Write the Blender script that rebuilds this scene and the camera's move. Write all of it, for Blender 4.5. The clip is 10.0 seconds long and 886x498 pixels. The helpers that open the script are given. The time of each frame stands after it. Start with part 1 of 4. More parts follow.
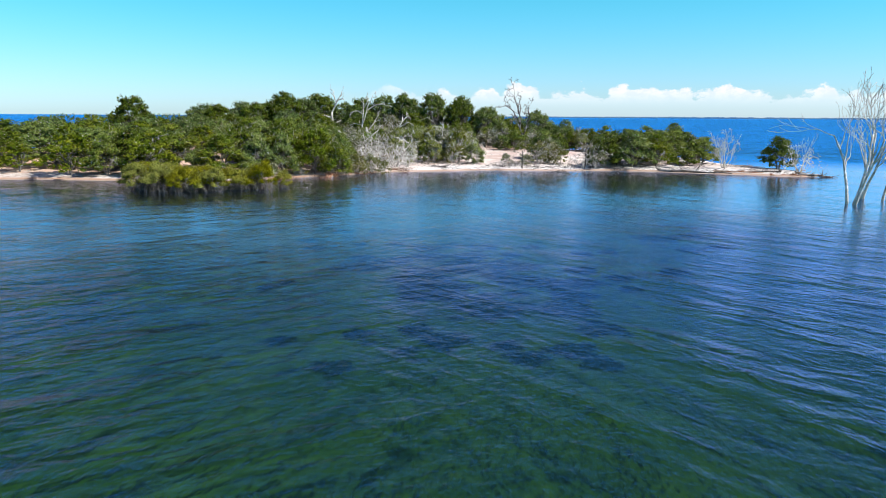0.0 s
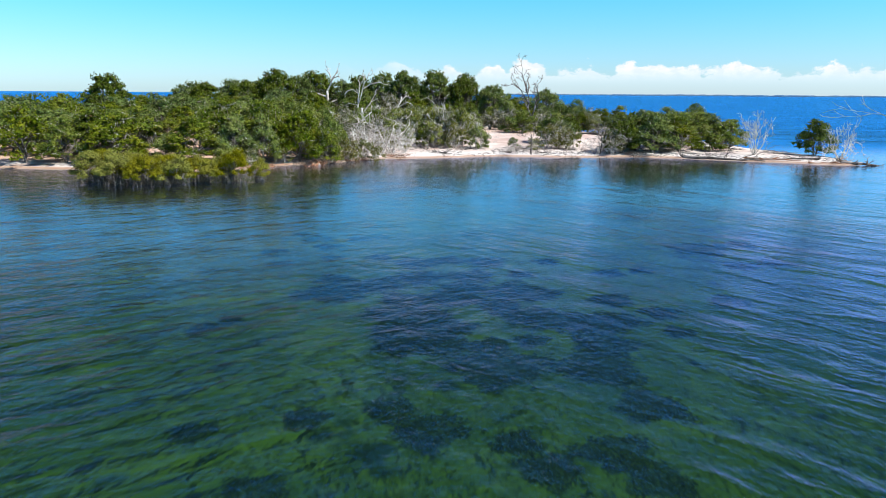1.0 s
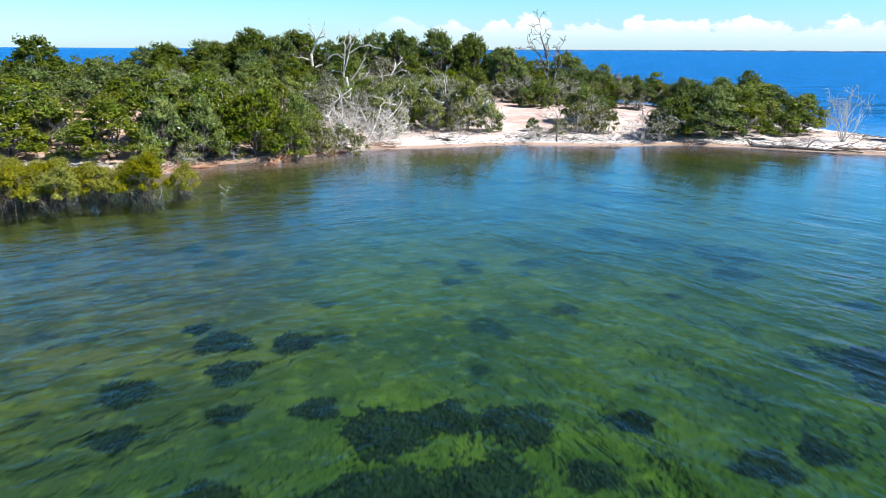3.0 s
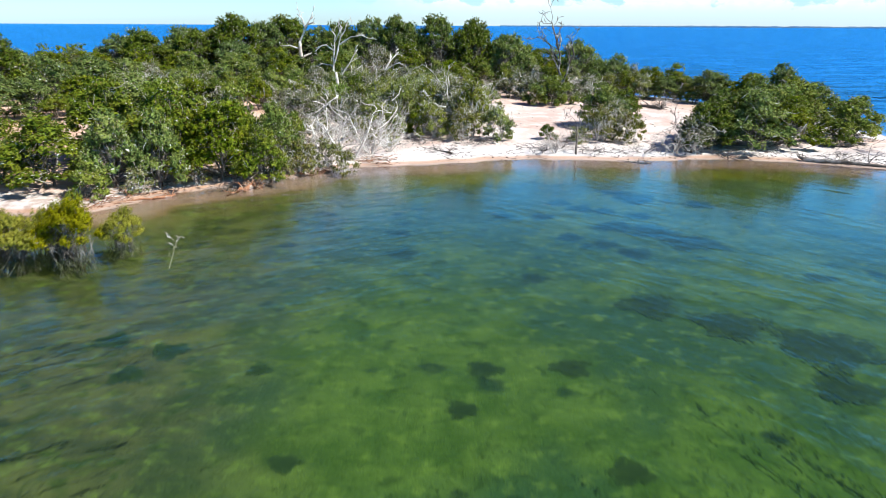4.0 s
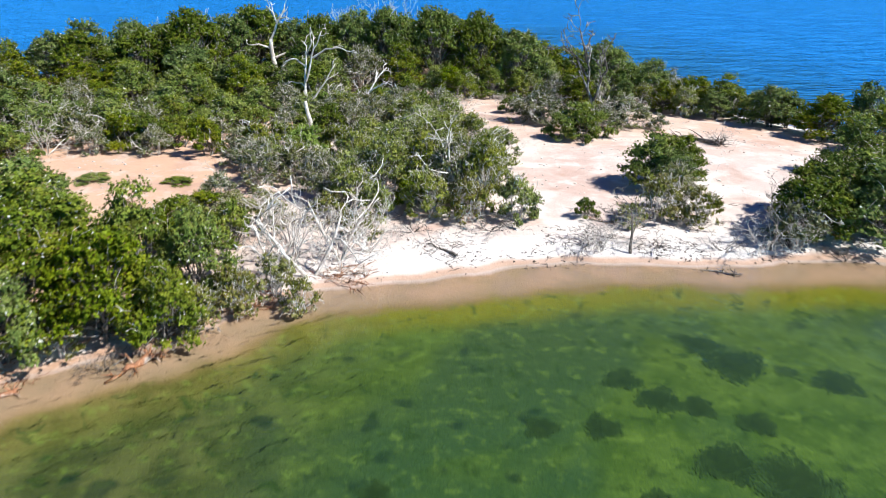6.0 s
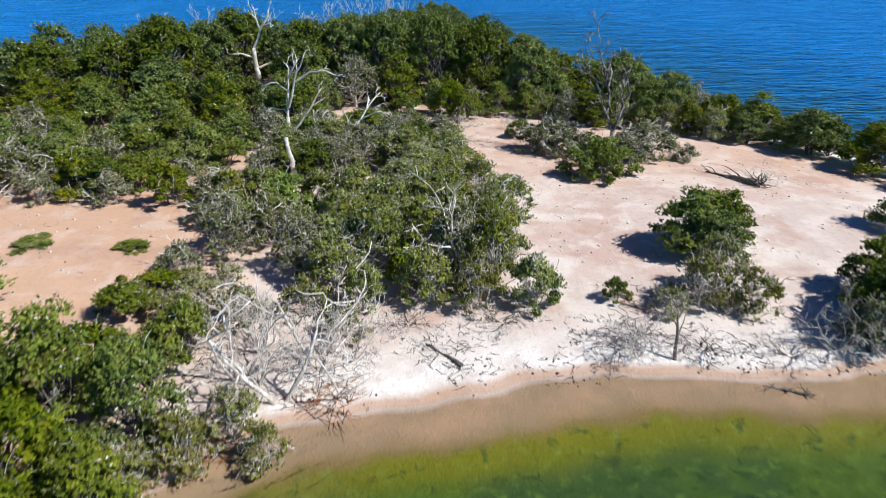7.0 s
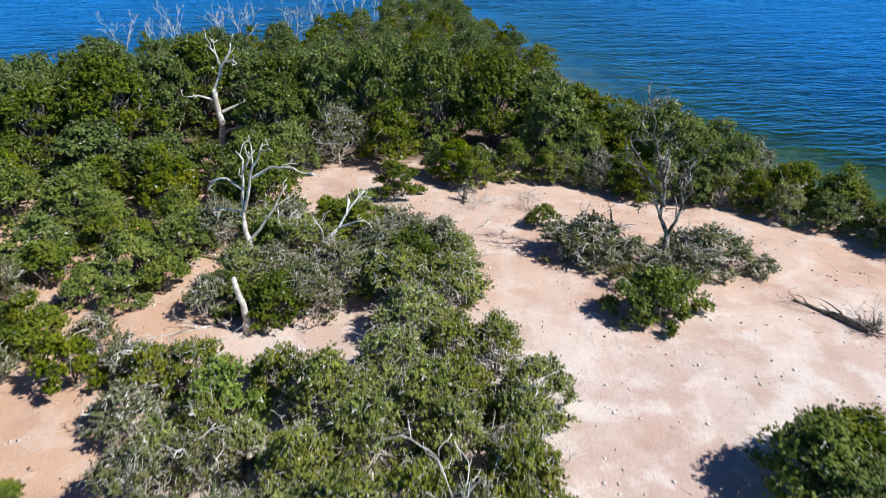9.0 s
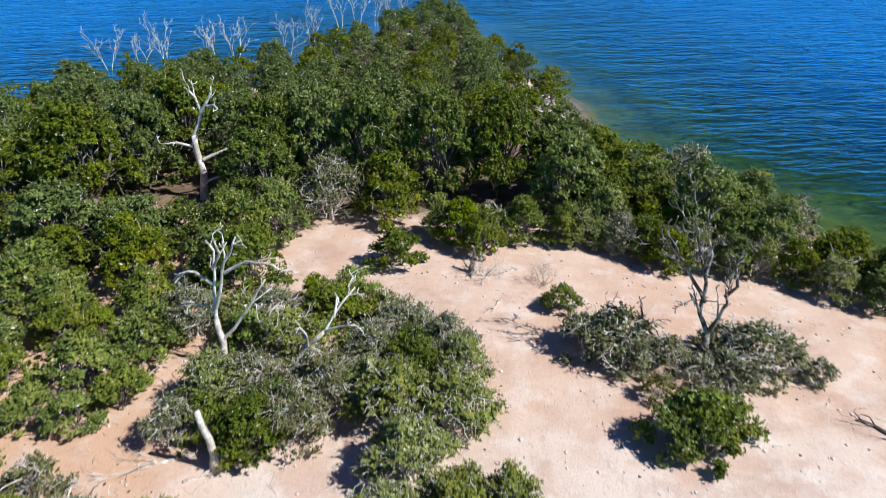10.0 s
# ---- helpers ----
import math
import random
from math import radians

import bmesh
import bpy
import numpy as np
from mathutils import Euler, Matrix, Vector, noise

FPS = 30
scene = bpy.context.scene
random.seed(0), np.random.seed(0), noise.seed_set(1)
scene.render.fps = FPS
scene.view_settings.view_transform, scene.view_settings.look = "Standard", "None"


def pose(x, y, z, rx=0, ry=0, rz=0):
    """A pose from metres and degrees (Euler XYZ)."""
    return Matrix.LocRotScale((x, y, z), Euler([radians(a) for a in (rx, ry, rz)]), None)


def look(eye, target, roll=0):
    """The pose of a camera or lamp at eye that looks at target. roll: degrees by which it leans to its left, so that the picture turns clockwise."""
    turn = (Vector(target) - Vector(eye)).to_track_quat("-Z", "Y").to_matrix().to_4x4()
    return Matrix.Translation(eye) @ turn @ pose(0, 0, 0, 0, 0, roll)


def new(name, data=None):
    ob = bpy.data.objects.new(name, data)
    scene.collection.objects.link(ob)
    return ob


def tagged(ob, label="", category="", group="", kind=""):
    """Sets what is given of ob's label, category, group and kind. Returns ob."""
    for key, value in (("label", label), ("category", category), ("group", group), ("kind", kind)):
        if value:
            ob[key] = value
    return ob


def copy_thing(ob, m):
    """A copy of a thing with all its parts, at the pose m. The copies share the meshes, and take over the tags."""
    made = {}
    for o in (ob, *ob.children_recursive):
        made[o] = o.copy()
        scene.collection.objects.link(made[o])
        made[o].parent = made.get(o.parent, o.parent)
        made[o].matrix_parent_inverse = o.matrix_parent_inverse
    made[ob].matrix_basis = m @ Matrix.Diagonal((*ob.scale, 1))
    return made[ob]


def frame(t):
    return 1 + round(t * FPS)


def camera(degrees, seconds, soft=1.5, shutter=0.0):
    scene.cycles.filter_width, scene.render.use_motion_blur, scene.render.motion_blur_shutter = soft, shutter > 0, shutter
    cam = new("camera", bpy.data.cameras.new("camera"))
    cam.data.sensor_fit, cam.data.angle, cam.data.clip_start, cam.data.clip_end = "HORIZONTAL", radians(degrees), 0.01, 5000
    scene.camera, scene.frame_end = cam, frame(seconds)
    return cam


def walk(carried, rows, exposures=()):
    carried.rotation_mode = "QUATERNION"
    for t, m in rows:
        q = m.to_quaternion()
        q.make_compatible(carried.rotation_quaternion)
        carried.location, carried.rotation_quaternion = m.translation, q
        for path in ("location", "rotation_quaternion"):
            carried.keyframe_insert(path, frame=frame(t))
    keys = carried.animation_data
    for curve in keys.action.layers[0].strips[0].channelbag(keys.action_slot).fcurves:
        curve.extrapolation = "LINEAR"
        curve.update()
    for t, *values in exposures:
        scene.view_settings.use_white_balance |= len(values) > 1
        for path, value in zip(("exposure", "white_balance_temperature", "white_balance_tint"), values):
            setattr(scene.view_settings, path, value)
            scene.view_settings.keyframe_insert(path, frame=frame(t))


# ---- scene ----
# Low mangrove island in a shallow sea; water level is z = 0.
cam = camera(64.6, 10.0, soft=0.8, shutter=0.4)
METRES, EYE, TILT, LEAN, TURN = 128.0, 9.65, -10.8, -0.35, 0.0
ROWS = [
    (0.0, 0.0, 0.0, 0.0, -0.0, 0.0, -0.0),
    (0.5, 0.0034, 0.0445, 0.0095, 0.22, -0.86, -0.08),
    (1.0, 0.006, 0.0892, 0.0205, 0.42, -1.78, -0.13),
    (1.5, 0.0076, 0.1356, 0.0322, 0.59, -2.68, -0.16),
    (2.0, 0.0081, 0.1824, 0.0442, 0.69, -3.56, -0.18),
    (2.5, 0.0086, 0.2303, 0.0558, 0.81, -4.34, -0.14),
    (4.0, 0.0033, 0.3735, 0.1065, 0.66, -7.03, -0.06),
    (4.5, 0.0022, 0.422, 0.1282, 0.62, -7.87, -0.02),
    (5.0, 0.0016, 0.4691, 0.1504, 0.6, -8.76, 0.03),
    (5.5, 0.0011, 0.5157, 0.1723, 0.6, -9.58, 0.07),
    (7.0, -0.0016, 0.6541, 0.2435, 0.54, -12.15, 0.2),
    (7.5, -0.0026, 0.6989, 0.2678, 0.54, -13.01, 0.21),
    (8.0, -0.0034, 0.7432, 0.292, 0.55, -13.87, 0.27),
    (8.5, -0.0044, 0.7868, 0.3158, 0.54, -14.68, 0.28),
    (9.0, -0.0054, 0.8302, 0.3399, 0.54, -15.58, 0.3),
    (9.5, -0.0061, 0.873, 0.363, 0.58, -16.25, 0.3),
    (10.0, -0.0069, 0.9155, 0.3867, 0.8, -16.33, 0.26),
]
walk(cam, [(t, pose(0, 0, EYE, TILT, LEAN, TURN) @ pose(METRES * x, METRES * y, METRES * z, 90 + pitch, roll, yaw)) for t, x, y, z, yaw, pitch, roll in ROWS],
     exposures=[(0.0, 0.2), (2.5, 0.3), (4.0, 0.45), (5.5, 0.45), (7.0, -0.06), (7.5, -0.25), (8.2, -0.13), (9.0, -0.02), (10.0, 0.02)])

# ---- node wiring ----
class Nodes:
    """A short way to wire a node material."""

    def __init__(self, name, tree=None):
        if tree:
            self.tree = tree
            return
        self.mat = bpy.data.materials.new(name)
        self.mat.use_nodes = True
        self.tree = self.mat.node_tree
        self.bsdf = self.tree.nodes["Principled BSDF"]
        self.out = self.tree.nodes["Material Output"]

    def put(self, kind, **inputs):
        n = self.tree.nodes.new("ShaderNode" + kind)
        for k, v in inputs.items():
            self.set(n, k.replace("_", " "), v)
        return n

    def set(self, n, key, v):
        sock = n.inputs[int(key[1:])] if key[0] == "i" and key[1:].isdigit() else n.inputs[key]
        if isinstance(v, bpy.types.NodeSocket):
            self.tree.links.new(v, sock)
        else:
            sock.default_value = v

    def math(self, op, a, b=0.0, c=0.0, clamp=False):
        n = self.put("Math", i0=a, i1=b, i2=c)
        n.operation, n.use_clamp = op, clamp
        return n.outputs[0]

    def mix(self, fac, a, b, blend="MIX"):
        n = self.put("Mix")
        n.data_type, n.blend_type = "RGBA", blend
        for sock, v in ((n.inputs[0], fac), (n.inputs[6], a), (n.inputs[7], b)):
            if isinstance(v, bpy.types.NodeSocket):
                self.tree.links.new(v, sock)
            else:
                sock.default_value = v if isinstance(v, float) else (*v, 1.0)
        return n.outputs[2]

    def noise(self, vec, scale, detail=4.0, rough=0.55, warp=0.0):
        return self.put("TexNoise", Vector=vec, Scale=scale, Detail=detail, Roughness=rough, Distortion=warp).outputs[0]

    def ramp(self, v, lo, hi, out_lo=0.0, out_hi=1.0):
        n = self.put("MapRange", i0=v, i1=lo, i2=hi, i3=out_lo, i4=out_hi)
        n.interpolation_type = "SMOOTHSTEP"
        return n.outputs[0]

    def place(self):
        return self.put("NewGeometry").outputs["Position"]

    def scaled(self, vec, x, y, z, turn=0.0):
        n = self.put("Mapping", Vector=vec, Scale=(x, y, z), Rotation=(0, 0, radians(turn)))
        return n.outputs[0]

    def along(self, vec, turn, stretch):
        """Coordinates stretched along the direction turn, in degrees from x."""
        n = self.put("Mapping", Vector=vec, Scale=(stretch, 1, 1), Rotation=(0, 0, radians(turn)))
        n.vector_type = "TEXTURE"
        return n.outputs[0]

    def bump(self, height, strength, distance):
        return self.put("Bump", Height=height, Strength=strength, Distance=distance).outputs[0]


# ---- light ----
SUN = Vector((0.76, -0.26, 0.84)).normalized()
SKY = 0.088
world = bpy.data.worlds.new("sky")
scene.world = world
world.use_nodes = True
w = Nodes("", world.node_tree)
sky = w.put("TexSky")
sky.sky_type, sky.sun_disc = "NISHITA", False
sky.sun_elevation = math.asin(SUN.z)
sky.sun_rotation = math.atan2(SUN.x, SUN.y)
sky.air_density, sky.dust_density, sky.ozone_density = 1.0, 0.3, 2.0
heading = w.put("SeparateXYZ", Vector=w.put("TexCoord").outputs["Generated"])
up = w.math("MAXIMUM", heading.outputs[2], 0.0)
around = w.math("ARCTAN2", heading.outputs[0], heading.outputs[1])
# clear sea air: pale at the horizon, turquoise above it, plain blue overhead
tone = w.mix(w.ramp(up, 0.0, 0.18), (0.88, 1.27, 1.85), (0.40, 1.52, 1.64))
tone = w.mix(w.ramp(up, 0.16, 0.45), tone, (0.18, 0.30, 0.68))
clear_sky = w.mix(1.0, sky.outputs[0], tone, "MULTIPLY")
# a bank of heap clouds low over the sea
flat_way = w.put("CombineXYZ", X=w.math("MULTIPLY", around, 1.0), Y=w.math("MULTIPLY", up, 1.5), Z=0.0).outputs[0]
bank = w.math("MULTIPLY", w.math("MULTIPLY", w.ramp(around, -0.17, 0.05), w.ramp(around, 1.3, 1.0)), w.math("GREATER_THAN", heading.outputs[2], -0.02))
heap = w.noise(w.put("CombineXYZ", X=around, Y=0.0, Z=0.0).outputs[0], 15.0, 1.0)
puff = w.noise(flat_way, 34.0, 5.0, 0.55)
crest = w.math("ADD", w.math("MULTIPLY", heap, 0.060), w.math("ADD", 0.006, w.math("MULTIPLY", w.math("SUBTRACT", puff, 0.5), 0.062)))
body_ = w.ramp(w.math("SUBTRACT", crest, up), 0.0, 0.007)
thick = w.math("MULTIPLY", w.math("MULTIPLY", body_, bank), w.ramp(up, 0.006, 0.040, 0.34, 1.0))
white = w.mix(w.ramp(w.noise(flat_way, 60.0, 3.0, 0.6), 0.35, 0.65), (0.78, 0.83, 0.88), (0.96, 0.94, 0.95))
white = w.mix(w.ramp(up, 0.010, 0.040), (0.74, 0.88, 0.97), white)
white = w.mix(1.0, white, (1 / SKY, 1 / SKY, 1 / SKY), "MULTIPLY")
w.set(world.node_tree.nodes["Background"], "Color", w.mix(thick, clear_sky, white))
w.set(world.node_tree.nodes["Background"], "Strength", SKY)
sun = new("sun", bpy.data.lights.new("sun", "SUN"))
sun.data.energy, sun.data.angle, sun.data.color = 5.6, radians(0.5), (1.0, 0.975, 0.94)
sun.matrix_basis = look((0, 0, 200), Vector((0, 0, 200)) - SUN)


# ---- materials ----
def leaf_material(name, dark, light, tips, old=0.09, splashed=0.022):
    """Leathery leaves: each leaf and each tree a little different, some of them yellowed."""
    k = Nodes(name)
    geo = k.put("NewGeometry")
    per_leaf, per_tree = geo.outputs["Random Per Island"], k.put("ObjectInfo").outputs["Random"]
    shoot = k.ramp(k.noise(geo.outputs["Position"], 1.7, 3.0, 0.6), 0.36, 0.64)
    col = k.mix(k.math("ADD", k.math("MULTIPLY", per_leaf, 0.32), k.math("MULTIPLY", shoot, 0.68)), dark, light)
    patch = k.ramp(k.noise(geo.outputs["Position"], 0.55, 3.0), 0.42, 0.68)
    col = k.mix(k.math("MULTIPLY", patch, 0.6), col, tips)
    col = k.mix(k.ramp(per_leaf, 1.0 - old, 1.0), col, (0.20, 0.15, 0.06))
    col = k.mix(k.math("LESS_THAN", per_leaf, splashed), col, (0.62, 0.60, 0.55))
    hue = k.put("HueSaturation", Hue=k.ramp(per_tree, 0, 1, 0.486, 0.501), Saturation=k.ramp(per_tree, 1, 0, 0.85, 1.1), Value=k.ramp(per_tree, 0, 1, 0.84, 1.14), Color=col)
    k.set(k.bsdf, "Base Color", hue.outputs[0])
    k.set(k.bsdf, "Roughness", 0.6)
    k.set(k.bsdf, "Specular IOR Level", 0.12)
    thin = k.put("BsdfTranslucent", Color=hue.outputs[0])
    both = k.put("MixShader", i0=0.12, i1=k.bsdf.outputs[0], i2=thin.outputs[0])
    k.tree.links.new(both.outputs[0], k.out.inputs[0])
    return k.mat


def bark_material(name, dark, light, pale):
    """Weathered bark and dead wood: streaks along it, bleached or guano-white patches."""
    k = Nodes(name)
    obj = k.put("TexCoord").outputs["Object"]
    streak = k.noise(k.scaled(obj, 6, 6, 1.2), 1.4, 5.0, 0.65)
    col = k.mix(k.ramp(streak, 0.35, 0.65), dark, light)
    spots = k.ramp(k.noise(obj, 1.1, 4.0, 0.6), 0.48, 0.62)
    col = k.mix(spots, col, pale)
    k.set(k.bsdf, "Base Color", col)
    k.set(k.bsdf, "Roughness", 0.85)
    k.set(k.bsdf, "Normal", k.bump(streak, 0.6, 0.03))
    return k.mat


def ground_material():
    """Sand: bleached at the tide line, pink to ochre inland; under water a tan shelf, then green weed with dark beds."""
    k = Nodes("sand_and_seabed")
    p = k.place()
    z = k.put("SeparateXYZ", Vector=p).outputs[2]
    x = k.put("SeparateXYZ", Vector=p).outputs[0]
    flat = k.scaled(p, 1, 1, 0.0)
    broad, mid, fine = k.noise(flat, 0.045, 3.0), k.noise(flat, 0.35, 5.0, 0.6), k.noise(flat, 5.0, 5.0, 0.7)
    y = k.put("SeparateXYZ", Vector=p).outputs[1]
    ochre = k.math("MAXIMUM", k.ramp(x, -10.0, -24.0), k.math("MULTIPLY", 0.62, k.ramp(k.math("ADD", y, k.math("MULTIPLY", broad, 22.0)), 162.0, 180.0)))
    inland = k.mix(k.ramp(broad, 0.40, 0.60), (0.65, 0.545, 0.485), (0.63, 0.50, 0.435))
    inland = k.mix(k.ramp(k.noise(flat, 0.10, 4.0, 0.6), 0.45, 0.57, 0.0, 0.85), inland, (0.77, 0.70, 0.635))
    inland = k.mix(k.ramp(k.noise(flat, 0.085, 4.0, 0.6, 0.4), 0.50, 0.40, 0.0, 0.6), inland, (0.56, 0.385, 0.315))
    inland = k.mix(k.math("MULTIPLY", ochre, 0.92), inland, (0.63, 0.40, 0.265))
    inland = k.mix(k.math("MULTIPLY", k.ramp(mid, 0.48, 0.66, 0.0, 0.8), k.ramp(ochre, 0.0, 1.0, 1.0, 0.42)), inland, (0.76, 0.675, 0.615))
    inland = k.mix(k.ramp(k.noise(flat, 0.16, 4.0, 0.6), 0.52, 0.68, 0.0, 0.6), inland, (0.50, 0.32, 0.245))
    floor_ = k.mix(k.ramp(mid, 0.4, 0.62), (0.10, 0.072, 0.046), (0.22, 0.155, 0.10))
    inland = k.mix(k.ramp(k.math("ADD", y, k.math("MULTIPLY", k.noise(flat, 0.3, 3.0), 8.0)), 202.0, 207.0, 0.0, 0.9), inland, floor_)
    beach = k.mix(k.ramp(mid, 0.38, 0.64), (0.70, 0.63, 0.57), (0.84, 0.81, 0.77))
    rooty = k.math("MULTIPLY", k.ramp(x, -5.0, -15.0), k.ramp(k.noise(flat, 0.7, 5.0, 0.7), 0.40, 0.60))
    beach = k.mix(k.math("MULTIPLY", rooty, 0.75), beach, (0.36, 0.23, 0.16))
    rim = k.math("MULTIPLY", k.ramp(z, 0.02, 0.10), k.ramp(z, 0.30, 0.16))
    beach = k.mix(k.math("MULTIPLY", rim, 0.75), beach, (0.48, 0.27, 0.155))
    dry = k.mix(k.ramp(k.math("ADD", z, k.math("MULTIPLY", mid, 0.8)), 0.86, 1.12), beach, inland)
    grain = k.ramp(k.noise(flat, 1.6, 6.0, 0.75), 0.50, 0.72)
    dry = k.mix(k.math("MULTIPLY", grain, 0.36), dry, (0.33, 0.24, 0.19))
    speck = k.ramp(fine, 0.58, 0.70)
    dry = k.mix(k.math("MULTIPLY", speck, 0.45), dry, (0.16, 0.11, 0.08))
    wet = k.mix(k.ramp(mid, 0.4, 0.65), (0.36, 0.27, 0.205), (0.44, 0.31, 0.235))
    wet = k.mix(k.ramp(z, -0.16, -0.42, 0.0, 0.8), wet, (0.21, 0.155, 0.055))
    shelf = k.mix(k.ramp(z, 0.0, 0.14), wet, dry)
    weed = k.mix(k.ramp(mid, 0.36, 0.66), (0.066, 0.128, 0.028), (0.125, 0.200, 0.050))
    weed = k.mix(k.ramp(k.noise(flat, 0.07, 3.0, 0.6, 0.5), 0.44, 0.60, 0.0, 0.85), weed, (0.040, 0.095, 0.060))
    weed = k.mix(k.ramp(z, -1.36, -0.8), weed, (0.20, 0.20, 0.013))
    weed = k.mix(k.ramp(fine, 0.5, 0.7, 0.0, 0.5), weed, (0.05, 0.09, 0.02))
    silt = k.math("MULTIPLY", k.ramp(k.math("ADD", x, k.math("MULTIPLY", broad, 14.0)), 5.0, -9.0), k.ramp(y, 46.0, 68.0))
    weed = k.mix(k.math("MULTIPLY", silt, 0.7), weed, k.mix(k.ramp(mid, 0.4, 0.6), (0.075, 0.072, 0.042), (0.16, 0.142, 0.075)))
    weed = k.mix(k.ramp(k.noise(flat, 1.0, 5.0, 0.65), 0.50, 0.72, 0.0, 0.5), weed, (0.24, 0.34, 0.08))
    weed = k.mix(k.ramp(k.noise(flat, 0.8, 4.0, 0.65, 0.6), 0.54, 0.68, 0.0, 0.7), weed, (0.035, 0.075, 0.02))
    cells = k.put("TexVoronoi", Vector=k.put("VectorMath", i0=flat, i1=k.put("TexNoise", Vector=flat, Scale=0.5, Detail=3.0).outputs[1]).outputs[0], Scale=0.42)
    cells.feature = "SMOOTH_F1"
    k.set(cells, "Smoothness", 0.7)
    rosette = k.math("SUBTRACT", 1.0, cells.outputs["Distance"])
    clumps = k.math("ADD", k.math("MULTIPLY", rosette, 0.45), k.math("MULTIPLY", k.noise(flat, 0.20, 4.0, 0.6), 0.9))
    strewn = k.math("MULTIPLY", k.ramp(clumps, 0.82, 0.93), k.math("MULTIPLY", k.ramp(z, -0.95, -1.15), k.ramp(z, -1.2, -1.9, 0.6, 0.9)))
    weed = k.mix(k.ramp(z, -1.6, -2.6, 0.0, 0.7), weed, (0.030, 0.075, 0.018))
    weed = k.mix(strewn, weed, (0.006, 0.026, 0.028))
    edge = k.math("ADD", z, k.math("MULTIPLY", k.math("SUBTRACT", k.noise(flat, 0.22, 4.0, 0.6), 0.5), 0.8))
    col = k.mix(k.ramp(edge, -0.30, -0.58), shelf, weed)
    k.set(k.bsdf, "Base Color", col)
    k.set(k.bsdf, "Roughness", k.ramp(z, 0.02, 0.25, 0.45, 0.95))
    k.set(k.bsdf, "Specular IOR Level", 0.2)
    k.set(k.bsdf, "Normal", k.bump(k.math("ADD", mid, k.math("MULTIPLY", fine, 0.35)), 0.7, 0.25))
    return k.mat


def water_material():
    """Sea water: mirror of the sky by its slope, its blue tint and strength set by place, over a body that clouds with
    depth.
    """
    k = Nodes("sea_water")
    p = k.place()
    x = k.put("SeparateXYZ", Vector=p).outputs[0]
    side = k.ramp(k.math("ADD", x, k.math("MULTIPLY", k.noise(p, 0.05, 2.0), 20.0)), -12.0, 24.0)
    y = k.put("SeparateXYZ", Vector=p).outputs[1]
    depth = k.put("Attribute")
    depth.attribute_name = "depth"
    d = depth.outputs["Fac"]
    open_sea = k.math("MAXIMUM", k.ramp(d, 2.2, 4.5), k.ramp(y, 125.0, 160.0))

    def ripples(turn, stretch, size, broad_, chop_, lanes):
        """Wind waves whose crests run along turn: swell, and chop in gusty lanes."""
        way = k.along(p, turn, stretch)
        swell = k.noise(way, 0.22 / size, 2.0, 0.5, 0.6)
        chop = k.noise(way, 0.66 / size, 3.0, 0.55, 0.6)
        gust = k.ramp(k.noise(k.along(p, turn, 3.0), 0.15, 3.0, 0.6), 0.42, 0.62, lanes, 1.3)
        return k.math("ADD", k.math("MULTIPLY", swell, broad_), k.math("MULTIPLY", k.math("MULTIPLY", chop, chop_), gust))

    left, right, far = ripples(32.0, 2.0, 0.6, 0.8, 0.80, 0.55), ripples(-48.0, 2.1, 0.7, 0.45, 0.42, 0.3), ripples(8.0, 2.0, 1.0, 0.9, 1.15, 0.5)
    h = k.math("ADD", k.math("MULTIPLY", left, k.math("SUBTRACT", 1.0, side)), k.math("MULTIPLY", right, side))
    h = k.math("ADD", h, k.math("MULTIPLY", k.noise(p, 3.2, 3.0, 0.6), 0.13))
    h = k.math("ADD", k.math("MULTIPLY", h, k.math("SUBTRACT", 1.0, open_sea)), k.math("MULTIPLY", far, open_sea))
    normal = k.bump(k.math("MULTIPLY", h, k.ramp(d, 1.3, 2.0, 0.20, 1.0)), 1.0, 0.52)
    cloud = k.math("SUBTRACT", 1.0, k.math("POWER", 2.718, k.math("MULTIPLY", d, k.ramp(d, 1.5, 3.0, -0.05, -0.15))), clamp=True)
    body = k.mix(k.ramp(d, 1.4, 3.2), (0.026, 0.080, 0.014), (0.002, 0.030, 0.075))
    body = k.mix(k.ramp(d, 2.8, 7.0), body, (0.000, 0.100, 0.340))
    tint = k.mix(k.ramp(d, 0.5, 2.4), (0.96, 0.95, 0.86), (0.56, 0.78, 0.48))
    clear = k.put("BsdfTransparent", Color=tint)
    murk = k.put("BsdfDiffuse", Color=body, Normal=normal)
    inside = k.put("MixShader", i0=cloud, i1=clear.outputs[0], i2=murk.outputs[0])
    # blue painted into the mirrored sky: least near shore, most on the open sea
    reflection_tint = k.mix(open_sea, k.mix(k.ramp(d, 1.4, 2.1), (0.62, 0.72, 1.0), (0.34, 0.48, 1.0)), (0.09, 0.45, 1.0))
    gloss = k.put("BsdfGlossy", Color=reflection_tint, Roughness=0.07, Normal=normal)
    fres = k.put("Fresnel", IOR=1.33, Normal=normal)
    # mirror strength scaled up at grazing angles, down on the open sea
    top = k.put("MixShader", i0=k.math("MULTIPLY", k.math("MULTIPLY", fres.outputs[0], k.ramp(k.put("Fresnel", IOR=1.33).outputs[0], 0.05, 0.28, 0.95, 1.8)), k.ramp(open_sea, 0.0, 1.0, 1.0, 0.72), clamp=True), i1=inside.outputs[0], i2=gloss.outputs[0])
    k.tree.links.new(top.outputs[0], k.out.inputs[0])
    k.tree.nodes.remove(k.bsdf)
    return k.mat


